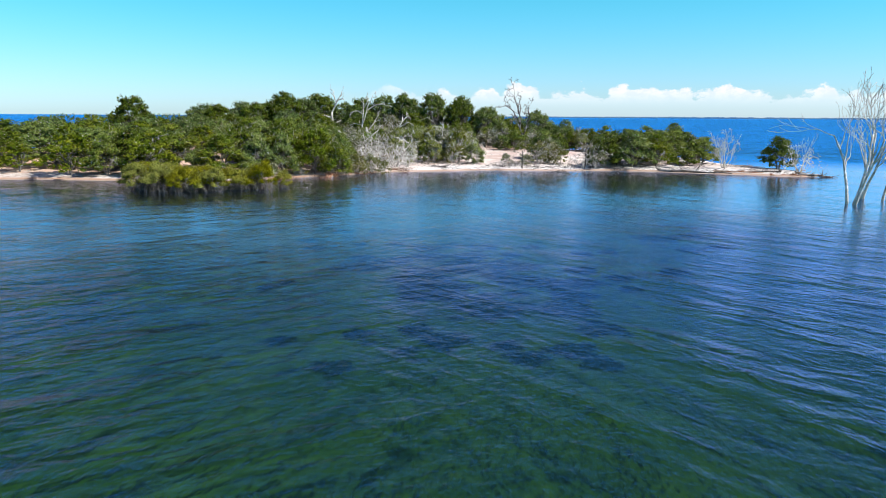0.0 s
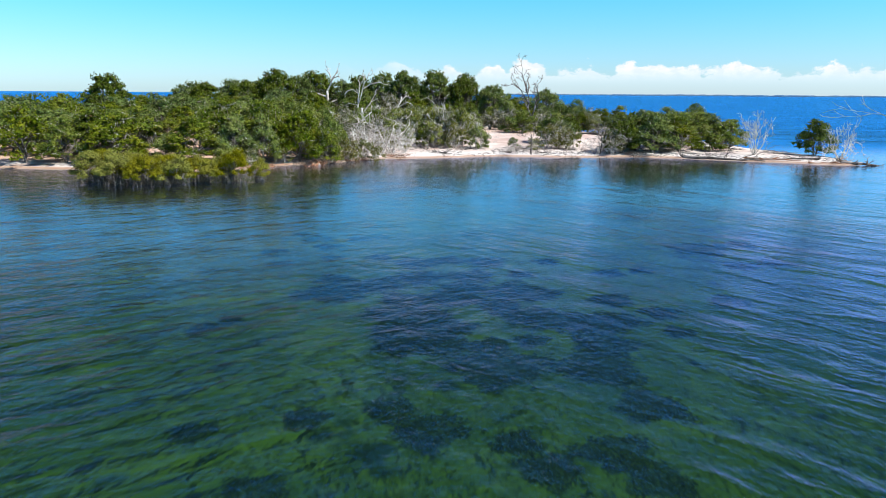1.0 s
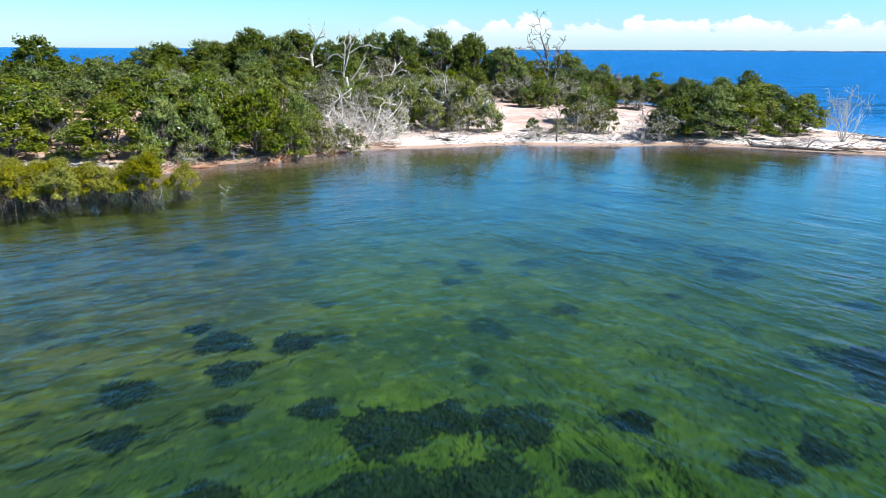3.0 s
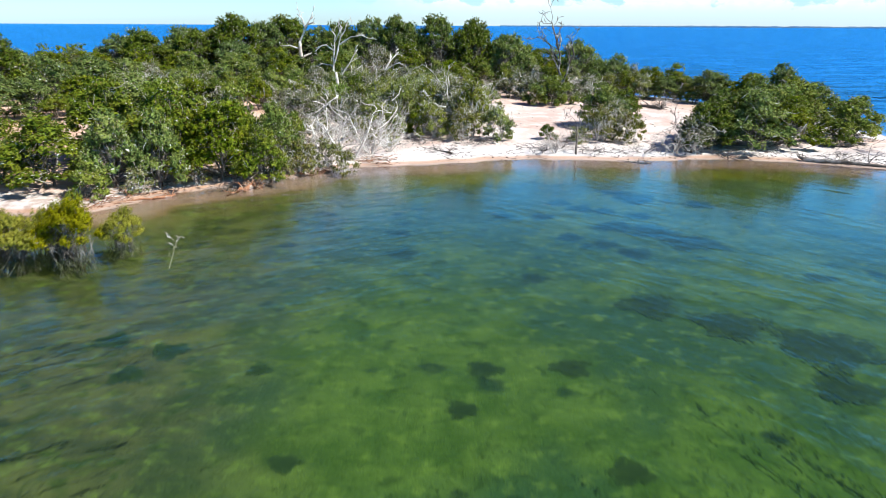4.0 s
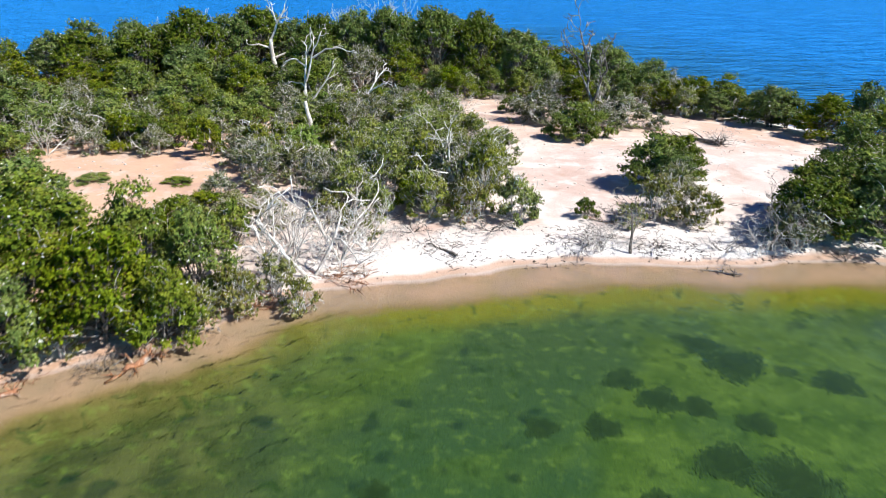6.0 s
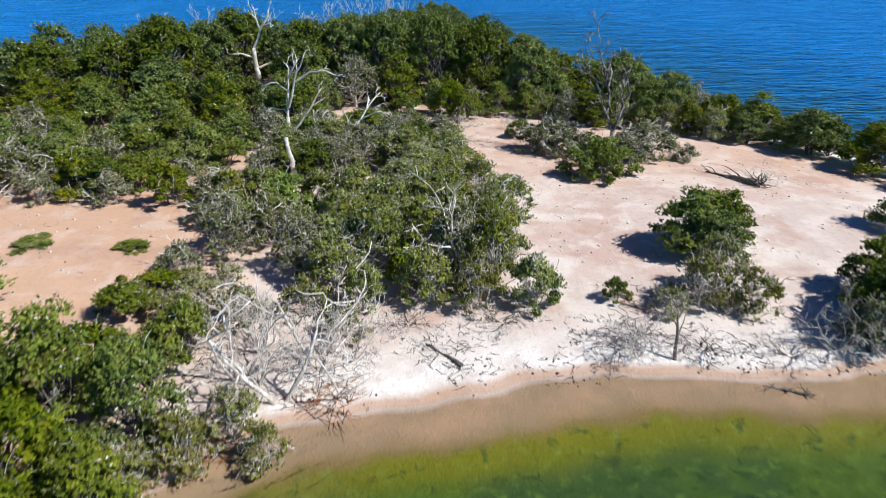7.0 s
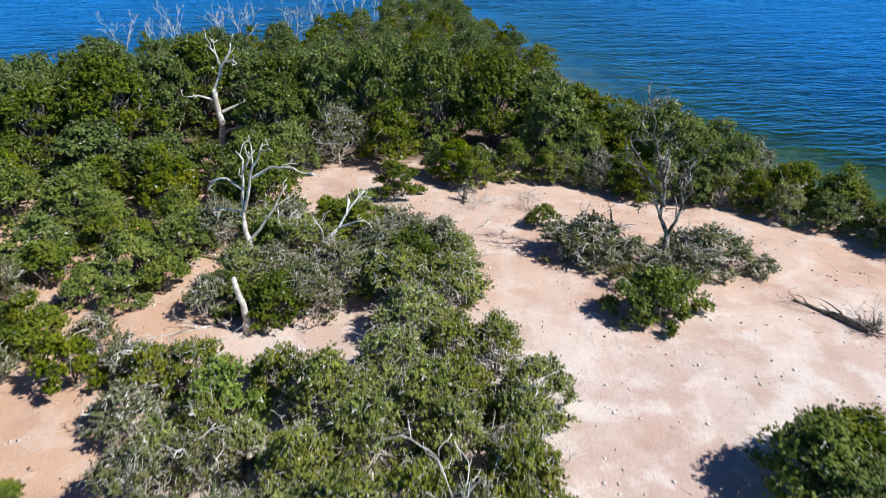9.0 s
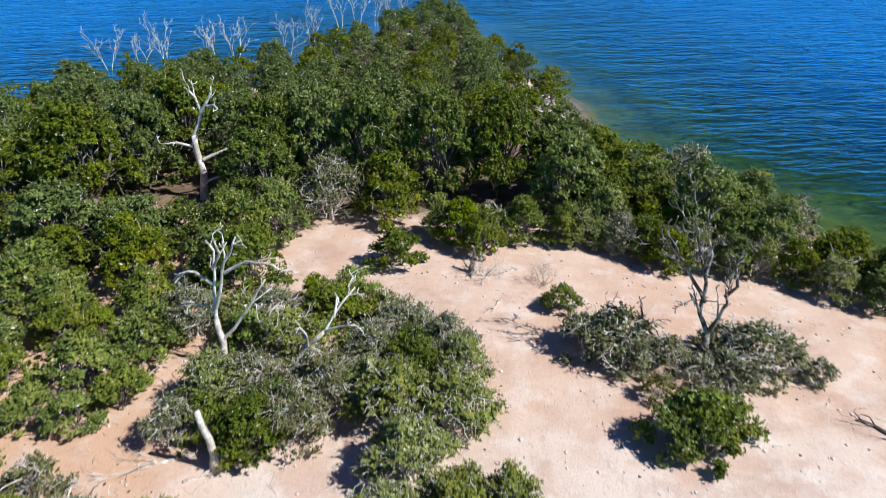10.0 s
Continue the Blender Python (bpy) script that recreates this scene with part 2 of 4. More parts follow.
def plain_material(name, a, b, scale=3.0, rough=0.9):
    k = Nodes(name)
    n = k.noise(k.place(), scale, 4.0, 0.6)
    k.set(k.bsdf, "Base Color", k.mix(k.ramp(n, 0.35, 0.65), a, b))
    k.set(k.bsdf, "Roughness", rough)
    return k.mat


LEAF = {
    "green": leaf_material("leaf_green", (0.055, 0.098, 0.014), (0.196, 0.276, 0.029), (0.335, 0.37, 0.048)),
    "mixed": leaf_material("leaf_green_splashed", (0.078, 0.110, 0.028), (0.27, 0.33, 0.060), (0.375, 0.41, 0.076), 0.10, 0.045),
    "dark": leaf_material("leaf_dark", (0.038, 0.074, 0.013), (0.148, 0.216, 0.030), (0.235, 0.30, 0.040)),
    "bright": leaf_material("leaf_bright", (0.10, 0.17, 0.014), (0.22, 0.33, 0.024), (0.31, 0.40, 0.034)),
    "grey": leaf_material("leaf_grey_green", (0.074, 0.098, 0.036), (0.185, 0.215, 0.080), (0.27, 0.285, 0.13), 0.16, 0.06),
    "sparse": leaf_material("leaf_olive", (0.11, 0.135, 0.030), (0.25, 0.28, 0.062), (0.36, 0.33, 0.13), 0.25, 0.04),
    "yellow": leaf_material("leaf_yellow_green", (0.15, 0.165, 0.014), (0.31, 0.32, 0.026), (0.40, 0.385, 0.036), 0.04, 0.0),
}
BARK = bark_material("bark_grey", (0.065, 0.052, 0.042), (0.16, 0.138, 0.115), (0.32, 0.30, 0.275))
BLEACHED = bark_material("wood_bleached", (0.42, 0.37, 0.32), (0.64, 0.59, 0.53), (0.82, 0.79, 0.74))
CHARRED = bark_material("bark_dark", (0.05, 0.04, 0.035), (0.12, 0.10, 0.085), (0.40, 0.38, 0.35))
RUSSET = bark_material("root_russet", (0.22, 0.09, 0.04), (0.42, 0.20, 0.10), (0.45, 0.36, 0.28))
SEAGRASS = plain_material("seagrass", (0.004, 0.020, 0.022), (0.014, 0.044, 0.032), 1.2, 0.8)
THIN_GRASS = plain_material("seagrass_thin", (0.040, 0.088, 0.028), (0.058, 0.112, 0.036), 1.2, 0.8)
GROUND, WATER = ground_material(), water_material()


# ---- mesh helpers ----
def mesh_object(name, verts, faces, material, parent=None, label=""):
    me = bpy.data.meshes.new(name)
    verts, faces = np.asarray(verts, dtype=np.float32), np.asarray(faces, dtype=np.int32)
    n, k = faces.shape
    me.vertices.add(len(verts))
    me.vertices.foreach_set("co", verts.ravel())
    me.loops.add(n * k)
    me.loops.foreach_set("vertex_index", faces.ravel())
    me.polygons.add(n)
    me.polygons.foreach_set("loop_start", np.arange(0, n * k, k, dtype=np.int32))
    me.update(calc_edges=True)
    me.validate()
    me.materials.append(material)
    ob = new(name, me)
    if parent:
        ob.parent = parent
    if label:
        tagged(ob, label)
    return ob


def smooth(ob):
    ob.data.polygons.foreach_set("use_smooth", [True] * len(ob.data.polygons))
    return ob


def tubes(lines, sides=6):
    """Tapered tubes along polylines [(point, radius), ...], as one set of quads."""
    verts, faces = [], []
    for line in lines:
        base = len(verts)
        for i, (p, r) in enumerate(line):
            a = Vector(line[max(i - 1, 0)][0])
            b = Vector(line[min(i + 1, len(line) - 1)][0])
            d = (b - a).normalized()
            u = d.cross(Vector((0.31, 0.95, 0.05))).normalized()
            v = d.cross(u)
            for s in range(sides):
                w = 2 * math.pi * s / sides
                verts.append(tuple(Vector(p) + r * (math.cos(w) * u + math.sin(w) * v)))
        for i in range(len(line) - 1):
            for s in range(sides):
                t = (s + 1) % sides
                faces.append((base + i * sides + s, base + i * sides + t, base + (i + 1) * sides + t, base + (i + 1) * sides + s))
        tip = len(line) - 1
        for s in range(1, sides - 2, 2):
            q = base + tip * sides
            faces.append((q, q + s, q + s + 1, q + (s + 2) % sides))
    return verts, faces


def wander(rng, start, way, length, r0, r1, steps=5, bend=0.25, lift=0.0):
    """A crooked tapering line."""
    p, d = Vector(start), Vector(way).normalized()
    line = [(p.copy(), r0)]
    for i in range(steps):
        d = (d + Vector(rng.normal(0, bend, 3)) + Vector((0, 0, lift))).normalized()
        p = p + d * (length / steps)
        line.append((p.copy(), r0 + (r1 - r0) * (i + 1) / steps))
    return line


def branching(rng, line, depth, share=0.6, fork=3, bend=0.25, lift=0.05, twig=0.012, spread=0.8):
    """The line and all that branches off it."""
    made = [line]
    if depth == 0:
        return made
    length = sum((line[i + 1][0] - line[i][0]).length for i in range(len(line) - 1))
    for j in range(fork):
        i = min(len(line) - 1, int(len(line) * (0.42 + 0.58 * (j + rng.random()) / fork)))
        p, r = line[i]
        d = (line[i][0] - line[max(i - 1, 0)][0]).normalized()
        turn = 2 * math.pi * (j / fork + 0.3 * rng.random())
        side = d.orthogonal().normalized()
        side = (Matrix.Rotation(turn, 3, d) @ side)
        way = (d * (1 - 0.35 * spread) + side * spread * (0.6 + 0.5 * rng.random()))
        sub = wander(rng, p, way, length * share * (0.7 + 0.5 * rng.random()), max(r * 0.62, twig), twig, 4 if depth > 1 else 3, bend, lift)
        made += branching(rng, sub, depth - 1, share, fork, bend, lift, twig, spread)
    return made


def unit(a):
    return a / np.linalg.norm(a, axis=1)[:, None]


def leaves(rng, lobes, count, size, reach):
    """Leafy shoots that point out and up from the lobes (x, y, z, rx, rz), each with a spray of leaves round it."""
    per = 9
    shoots = count // per
    area = np.array([l[3] * l[3] for l in lobes])
    lobe = np.array(lobes)[rng.choice(len(lobes), shoots, p=area / area.sum())]
    d = rng.normal(0, 1, (shoots, 3))
    d[:, 2] = np.abs(d[:, 2]) - 0.45 * rng.random(shoots)
    d = unit(d)
    inner = rng.random(shoots) < 0.22
    out = np.where(inner, 0.55 * rng.random(shoots), 0.28 + 0.76 * np.sqrt(rng.random(shoots)))
    foot = lobe[:, :3] + d * out[:, None] * lobe[:, [3, 3, 4]]
    axis = unit(0.75 * d + np.array([0, 0, 0.65]) + rng.normal(0, 0.35, (shoots, 3)))
    length = reach * rng.uniform(0.5, 1.3, shoots)
    foot, axis, length, grow, face = (np.repeat(v, per, axis=0) for v in (foot, axis, length, np.where(inner, 2.0, 1.0), d))
    n = len(foot)
    t = rng.random(n)
    ring = unit(np.cross(axis, rng.normal(0, 1, (n, 3))))
    c = foot + axis * (length * t)[:, None] + ring * (0.25 * size * grow)[:, None]
    face = unit(0.85 * face + np.array([0, 0, 0.35]) + rng.normal(0, 0.52, (n, 3)))
    u = unit(np.cross(face, unit(ring + 0.4 * rng.normal(0, 1, (n, 3)))))
    v = np.cross(face, u)
    s = (size * grow * rng.uniform(0.65, 1.35, n) * (1.15 - 0.4 * t))[:, None]
    verts = np.stack([c + u * s * 1.1, c + v * s * 0.52, c - v * s * 0.52], axis=1)
    return verts.reshape(-1, 3), np.arange(n * 3).reshape(-1, 3)


# ---- the lie of the land ----
SHORE = [
    (-114, 118), (-100, 108), (-84, 104), (-66, 102.5), (-57, 103), (-44, 101.5), (-31, 101), (-26.5, 103), (-24.5, 106.8),
    (-21.5, 109), (-18, 112), (-14.5, 116.5), (-10.3, 119.3), (-6.5, 121), (-1.4, 123), (5, 124.5), (12, 125.2), (20, 125.7),
    (30, 126.3), (40, 124.6), (47, 120.4), (52, 118.4), (57, 115.6), (61.5, 115.4), (63.5, 120), (63, 128), (61, 137), (58, 146),
    (59, 158), (57, 168), (53, 178), (47, 188), (42, 194), (38, 201), (33, 208), (26, 216), (21, 222), (21, 241)]
SHORE += [
    (19, 262), (12, 285), (5, 305), (1, 330), (0, 350), (-6, 352), (-14, 335), (-20, 318), (-31, 290), (-37, 270),
    (-52, 264), (-64, 258), (-71, 247), (-82, 240), (-93, 228), (-103, 210), (-112, 185), (-118, 160), (-118, 135)]


def rounded(poly, times=2):
    p = np.array(poly, dtype=float)
    for _ in range(times):
        q = np.roll(p, -1, axis=0)
        p = np.stack([0.75 * p + 0.25 * q, 0.25 * p + 0.75 * q], axis=1).reshape(-1, 2)
    return p


COAST = rounded(SHORE)


def inland(x, y):
    """Metres from the waterline, positive on land."""
    p = np.stack([np.ravel(x), np.ravel(y)], axis=1).astype(float)
    best, inside = np.full(len(p), 1e9), np.zeros(len(p), dtype=bool)
    for a, b in zip(COAST, np.roll(COAST, -1, axis=0)):
        e = b - a
        t = np.clip(((p - a) @ e) / (e @ e), 0, 1)
        q = p - a - t[:, None] * e
        best = np.minimum(best, np.einsum("ij,ij->i", q, q))
        if a[1] != b[1]:
            cross = (a[1] > p[:, 1]) != (b[1] > p[:, 1])
            inside ^= cross & (p[:, 0] < (b[0] - a[0]) * (p[:, 1] - a[1]) / (b[1] - a[1]) + a[0])
    return np.where(inside, 1, -1) * np.sqrt(best)


def rise(x, y):
    x, y = np.ravel(np.asarray(x, dtype=float)), np.ravel(np.asarray(y, dtype=float))
    d = inland(x, y)
    w = 0.55 * np.sin(x * 0.31 + 1.7 * np.sin(y * 0.11)) + 0.4 * np.sin(y * 0.43 + x * 0.17) + 0.25 * np.sin(x * 1.13 + y * 0.7)
    d = d + w * np.clip(1 - np.abs(d) / 30, 0, 1) * 0.8
    s = np.clip(d / 42, 0, 1)
    land = 0.55 * (1 - np.exp(-np.maximum(d, 0) / 2.2)) + 1.5 * s * s * (3 - 2 * s)
    land += 0.07 * np.sin(x * 0.9) * np.sin(y * 0.8 + x * 0.3) * np.clip(d / 6, 0, 1)
    o = np.maximum(-d, 0)
    shelf = -0.09 * np.minimum(o, 5) - 0.75 * np.clip((o - 3.2) / 3.2, 0, 1)
    off = shelf - 0.006 * np.maximum(o - 5, 0) - 0.014 * np.maximum(o - 45, 0) - 0.06 * np.maximum(o - 12, 0) * np.clip((y - 150) / 60, 0, 1) - 0.02 * np.maximum(o - 150, 0)
    sea = off
    return np.where(d > 0, land, np.maximum(sea, -9.0))


def rise_at(x, y):
    return float(rise([x], [y])[0])


def steps(lo, hi, fine_lo, fine_hi, fine, coarse):
    far = [250, 420, 800, 1500, 2600, 3700, 4850]
    inner = list(np.arange(lo, fine_lo, coarse)) + list(np.arange(fine_lo, fine_hi, fine)) + list(np.arange(fine_hi, hi + 0.1, coarse))
    return np.array([-f + min(lo + 170, 0) for f in far[::-1]] + inner + [f + max(hi - 200, 0) for f in far])


def sheet(name, xs, ys, height, material):
    gx, gy = np.meshgrid(xs, ys)
    z = height(gx, gy)
    verts = np.stack([gx.ravel(), gy.ravel(), z], axis=1)
    nx, ny = len(xs), len(ys)
    i = (np.arange(ny - 1)[:, None] * nx + np.arange(nx - 1)[None, :]).ravel()
    faces = np.stack([i, i + 1, i + nx + 1, i + nx], axis=1)
    return smooth(mesh_object(name, verts, faces, material)), verts


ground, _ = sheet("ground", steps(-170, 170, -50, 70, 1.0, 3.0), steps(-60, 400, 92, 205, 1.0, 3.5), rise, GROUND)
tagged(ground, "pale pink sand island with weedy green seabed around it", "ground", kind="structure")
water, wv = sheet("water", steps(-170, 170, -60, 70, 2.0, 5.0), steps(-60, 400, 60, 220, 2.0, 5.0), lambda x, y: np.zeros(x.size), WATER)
deep = water.data.attributes.new("depth", "FLOAT", "POINT")
deep.data.foreach_set("value", np.maximum(-rise(wv[:, 0], wv[:, 1]), 0).astype(np.float32))
tagged(water, "clear blue-green shallow sea with wind ripples", "sea", kind="structure")

# far shore on the horizon
rng = np.random.default_rng(5)
fx = np.linspace(300, 4300, 260)
fy = 4550 - 0.0002 * (fx - 1200) ** 2 / 4
top = 5 + 5 * rng.random(260) * np.clip((fx - 300) / 1200, 0.2, 1)
fverts = np.concatenate([np.stack([fx, fy, np.full(260, -1.0)], 1), np.stack([fx, fy, top], 1), np.stack([fx, fy + 60, top], 1), np.stack([fx, fy + 60, np.full(260, -1.0)], 1)])
ffaces = [(k * 260 + i, k * 260 + i + 1, (k + 1) * 260 + i + 1, (k + 1) * 260 + i) for k in range(3) for i in range(259)]
coast = mesh_object("backdrop", fverts, ffaces, plain_material("far_woods", (0.07, 0.15, 0.26), (0.10, 0.20, 0.32), 0.02))
tagged(coast, "thin blue-grey line of low wooded land on the horizon", "coast", kind="structure")


# ---- trees ----
PROTO = {}
SIZES = {"bush": (2.2, 3.6), "tree": (3.3, 7.0), "giant": (5.2, 12.5)}
LOOK = {
    "green": ("leafy green mangrove", 1.0), "mixed": ("green mangrove mixed with bleached bare twigs", 0.95), "dark": ("dense dark-green mangrove", 1.1), "bright": ("bright green young mangrove", 1.0),
    "grey": ("grey-green half-bare mangrove with bleached twigs", 0.6), "sparse": ("thin olive mangrove with bare grey twigs", 0.45), "yellow": ("yellow-green mangrove on bare grey stems", 0.9)}


def build_tree(size, look_, seed):
    """A mangrove: short forked trunk, spreading limbs, a lumpy crown of leaf sprays with gaps."""
    r = np.random.default_rng(seed)
    radius, height = SIZES[size]
    root = new("mangrove_" + ("bush" if size == "bush" else "tree"))
    foot = {"bush": 0.02, "tree": 0.07, "giant": 0.06}[size] * height
    if look_ == "yellow":
        foot = 0.3 * height
    lobes, limbs, twigs = [], [], []
    n = {"bush": 18, "tree": 32, "giant": 48}[size]
    up = height - foot
    ex = r.uniform(0.8, 1.2, 8)
    for i in range(n):
        w = 2.4 * i + r.uniform(0, 0.8)
        q = math.sqrt((i + 0.5) / n) * r.uniform(0.75, 1.08) * ex[int(w / 0.79) % 8]
        lr = radius * (r.uniform(0.15, 0.27) if size == "giant" else r.uniform(0.18, 0.33))
        z = foot + up * ((0.84 - 0.62 * min(q, 1.1) ** 2) * r.uniform(0.74, 1.14) if size != "giant" else (0.88 - 0.42 * min(q, 1.1) ** 3) * r.uniform(0.80, 1.06))
        lobes.append((math.cos(w) * q * radius * 0.86, math.sin(w) * q * radius * 0.86, min(max(z, lr * 0.8), height), lr, lr * r.uniform(0.8, 1.1)))
    for i in range(n // 2 if size != "giant" else n):
        w = r.uniform(0, 6.28)
        lr = radius * r.uniform(0.14, 0.24)
        q = r.uniform(0.55, 0.95)
        lobes.append((math.cos(w) * radius * q, math.sin(w) * radius * q, foot + up * r.uniform(0.04, 0.34 if size != "giant" else 0.6), lr, lr * 0.75))
    thick = height * 0.020
    stems = 3 if size == "bush" else 2
    bare = {"grey": 5, "sparse": 3, "yellow": 1, "mixed": 3}.get(look_, 0)
    for sidx in range(stems):
        w = r.uniform(0, 6.28)
        trunk = wander(r, (0.12 * math.cos(w) * stems, 0.12 * math.sin(w) * stems, -0.3), (0.25 * math.cos(w), 0.25 * math.sin(w), 1), height * 0.6, thick, thick * 0.5, 5, 0.14, 0.1)
        limbs.append(trunk)
        for l in lobes[sidx::stems]:
            p, rr = trunk[int(r.integers(1, 5))]
            e = Vector(l[:3])
            m = (p + e) * 0.5 + Vector(r.normal(0, 0.10 * radius, 3))
            limbs.append([(p, rr * 0.55), (m, rr * 0.36), (e, rr * 0.16)])
            for _ in range(bare if bare else 2 * int(r.random() < 0.30)):
                d = Vector(r.normal(0, 1, 3)) + Vector((0, 0, 0.6))
                stick = wander(r, e, d, l[3] * 1.7, 0.020 + 0.0025 * height, 0.012, 3, 0.35)
                twigs.append(stick)
                if bare:
                    twigs.append(wander(r, stick[1][0], d + Vector(r.normal(0, 1.1, 3)), l[3] * 1.0, 0.018, 0.010, 2, 0.3))
    if look_ == "yellow":
        for _ in range(60):
            w, q = r.uniform(0, 6.28), radius * math.sqrt(r.random()) * 0.9
            s = Vector((math.cos(w) * q, math.sin(w) * q, -0.5))
            twigs.append(wander(r, s, (-0.35 * s.x + r.normal(0, 0.35), -0.35 * s.y + r.normal(0, 0.35), 1.2), foot + 1.0, 0.04, 0.02, 3, 0.15))
    pale = look_ in ("grey", "sparse", "yellow", "mixed")
    v, f = tubes(limbs, 4)
    mesh_object("trunk", v, f, BLEACHED if pale and look_ != "yellow" else BARK, root, "bleached grey trunk and limbs" if pale else "grey bark")
    for _ in range({"grey": 4, "mixed": 3}.get(look_, 0)):
        l = lobes[int(r.integers(0, n))]
        d = Vector((l[0] * 0.5, l[1] * 0.5, radius)) + Vector(r.normal(0, 0.4 * radius, 3))
        antler = wander(r, Vector(l[:3]) * 0.8, d, radius * r.uniform(0.6, 1.0), 0.075, 0.03, 5, 0.32, 0.0)
        v, f = tubes(branching(r, antler, 2, 0.55, 2, 0.35, 0.0, 0.022, 0.9), 4)
        mesh_object("dead_limb", v, f, BLEACHED, root, "bare white dead limb")
    if twigs:
        v, f = tubes(twigs, 3)
        tagged(mesh_object("twig_mass", v, f, BARK if look_ == "yellow" else BLEACHED, root, "bare stems and roots" if look_ == "yellow" else "bare bleached twigs"), kind="stuff")
    count = {"bush": 8000, "tree": 14000, "giant": 22500}[size] * LOOK[look_][1]
    fine = 0.62 if look_ == "yellow" else 1.0
    v, f = leaves(r, lobes, int(count / fine ** 2), fine * {"bush": 0.120, "tree": 0.148, "giant": 0.215}[size], {"bush": 0.27, "tree": 0.34, "giant": 0.46}[size])
    tagged(mesh_object("crown", v, f, LEAF[look_], root), kind="stuff")
    tagged(root, LOOK[look_][0] + {"bush": " bush with low rounded crown", "tree": " tree with lumpy rounded crown", "giant": " tree, tall with billowing crown"}[size], "bush" if size == "bush" else "tree", "mangroves on the island")
    return root


place_rng = np.random.default_rng(77)
PLACED = []


def tree(x, y, radius, height, look_="green"):
    """A mangrove of that crown radius and height, standing on the ground at x, y."""
    size = "bush" if height < 4.6 else "tree" if height < 9.2 else "giant"
    key = (size, look_, int(place_rng.integers(0, 3)))
    m = pose(x, y, max(rise_at(x, y), -0.4) - 0.05, 0, 0, place_rng.uniform(0, 360))
    sr = radius / SIZES[size][0]
    m = m @ Matrix.Diagonal((sr, sr, height / SIZES[size][1], 1))
    if key in PROTO:
        ob = copy_thing(PROTO[key], m)
    else:
        ob = PROTO[key] = build_tree(size, look_, hash_of(key))
    ob.matrix_basis = m
    PLACED.append((x, y, radius))
    return ob


def hash_of(key):
    return 100 * ["bush", "tree", "giant"].index(key[0]) + 10 * list(LOOK).index(key[1]) + key[2]


def limbs_on(root, r, line, depth, share, fork, bend, lift, twig, spread, wood, name="limb"):
    """The limbs of a bare stem, each with its twigs a part of its own."""
    length = sum((line[i + 1][0] - line[i][0]).length for i in range(len(line) - 1))
    for j in range(fork + 1):
        i = min(len(line) - 1, int(len(line) * (0.40 + 0.60 * (j + r.random()) / (fork + 1))))
        p, rad = line[i]
        d = (line[i][0] - line[max(i - 1, 0)][0]).normalized()
        side = Matrix.Rotation(2 * math.pi * (j / (fork + 1) * 1.6 + 0.2 * r.random()), 3, d) @ d.orthogonal().normalized()
        way = d * (1 - 0.35 * spread) + side * spread * r.uniform(0.6, 1.1)
        sub = wander(r, p, way, length * share * r.uniform(0.7, 1.2), max(rad * 0.76, twig), twig, 5, bend, lift)
        v, f = tubes(branching(r, sub, depth - 1, share, fork, bend, lift, twig, spread), 5)
        mesh_object(name, v, f, wood, root)


def dead_tree(name, label, x, y, height, spread, seed, wood, depth=3, fork=3, lean=(0, 0), stems=1, share=0.55, trunk_r=0.022, twig=0.02, group="", limb_wood=None, splay=0.28, lift=0.10, bend=0.26):
    """A leafless tree: tapering trunk, crooked limbs and twigs."""
    r = np.random.default_rng(seed)
    root = new(name)
    root.matrix_basis = pose(x, y, max(rise_at(x, y), -1.2) - 0.1)
    trunks = []
    for i in range(stems):
        w = 2 * math.pi * i / stems + r.uniform(0, 1)
        out = 0.0 if stems == 1 else splay
        t = wander(r, (0.3 * math.cos(w) * (stems > 1), 0.3 * math.sin(w) * (stems > 1), 0), (lean[0] + out * math.cos(w), lean[1] + out * math.sin(w), 1), height * 0.72, height * trunk_r, height * trunk_r * 0.4, 6, 0.10, 0.04)
        trunks.append(t)
        limbs_on(root, r, t, depth, share, fork, bend, lift, twig, spread, limb_wood or wood)
    v, f = tubes(trunks, 8)
    smooth(mesh_object("trunk", v, f, wood, root))
    tagged(root, label, "dead tree", group)
    return root


# explicit trees, front to back
for x, y, r, h, k in [(-26, 107.4, 1.5, 2.4, "sparse"), (-22.4, 110.6, 1.4, 2.2, "sparse"), (-19.4, 112.8, 1.6, 2.8, "green"), (-16.6, 114.5, 1.6, 2.6, "grey"), (-28.8, 105, 1.8, 3, "green"), (40, 190, 3, 5, "green"), (44, 186, 3, 5, "dark"), (36, 197, 3, 5.5, "green"), (31, 203, 3.4, 6, "green"), (25, 211, 3.6, 6.5, "green"), (20, 216.5, 3.6, 7, "green"), (48, 181, 3, 5, "grey")]:
    tree(x, y, r, h, k)
for x, y, r, h, k in [(-56, 203, 5, 11, "dark"), (-70, 204, 5, 10, "dark"), (-23.5, 208, 4.6, 12.6, "dark"), (-17, 208, 5, 13.4, "green"), (-11, 206, 5, 14, "dark"), (-3, 206, 5, 14.4, "dark"), (5, 207, 5, 14, "dark"), (12, 208, 4.6, 11, "dark"), (18, 210, 4.2, 9, "green")]:
    tree(x, y, r, h, k)
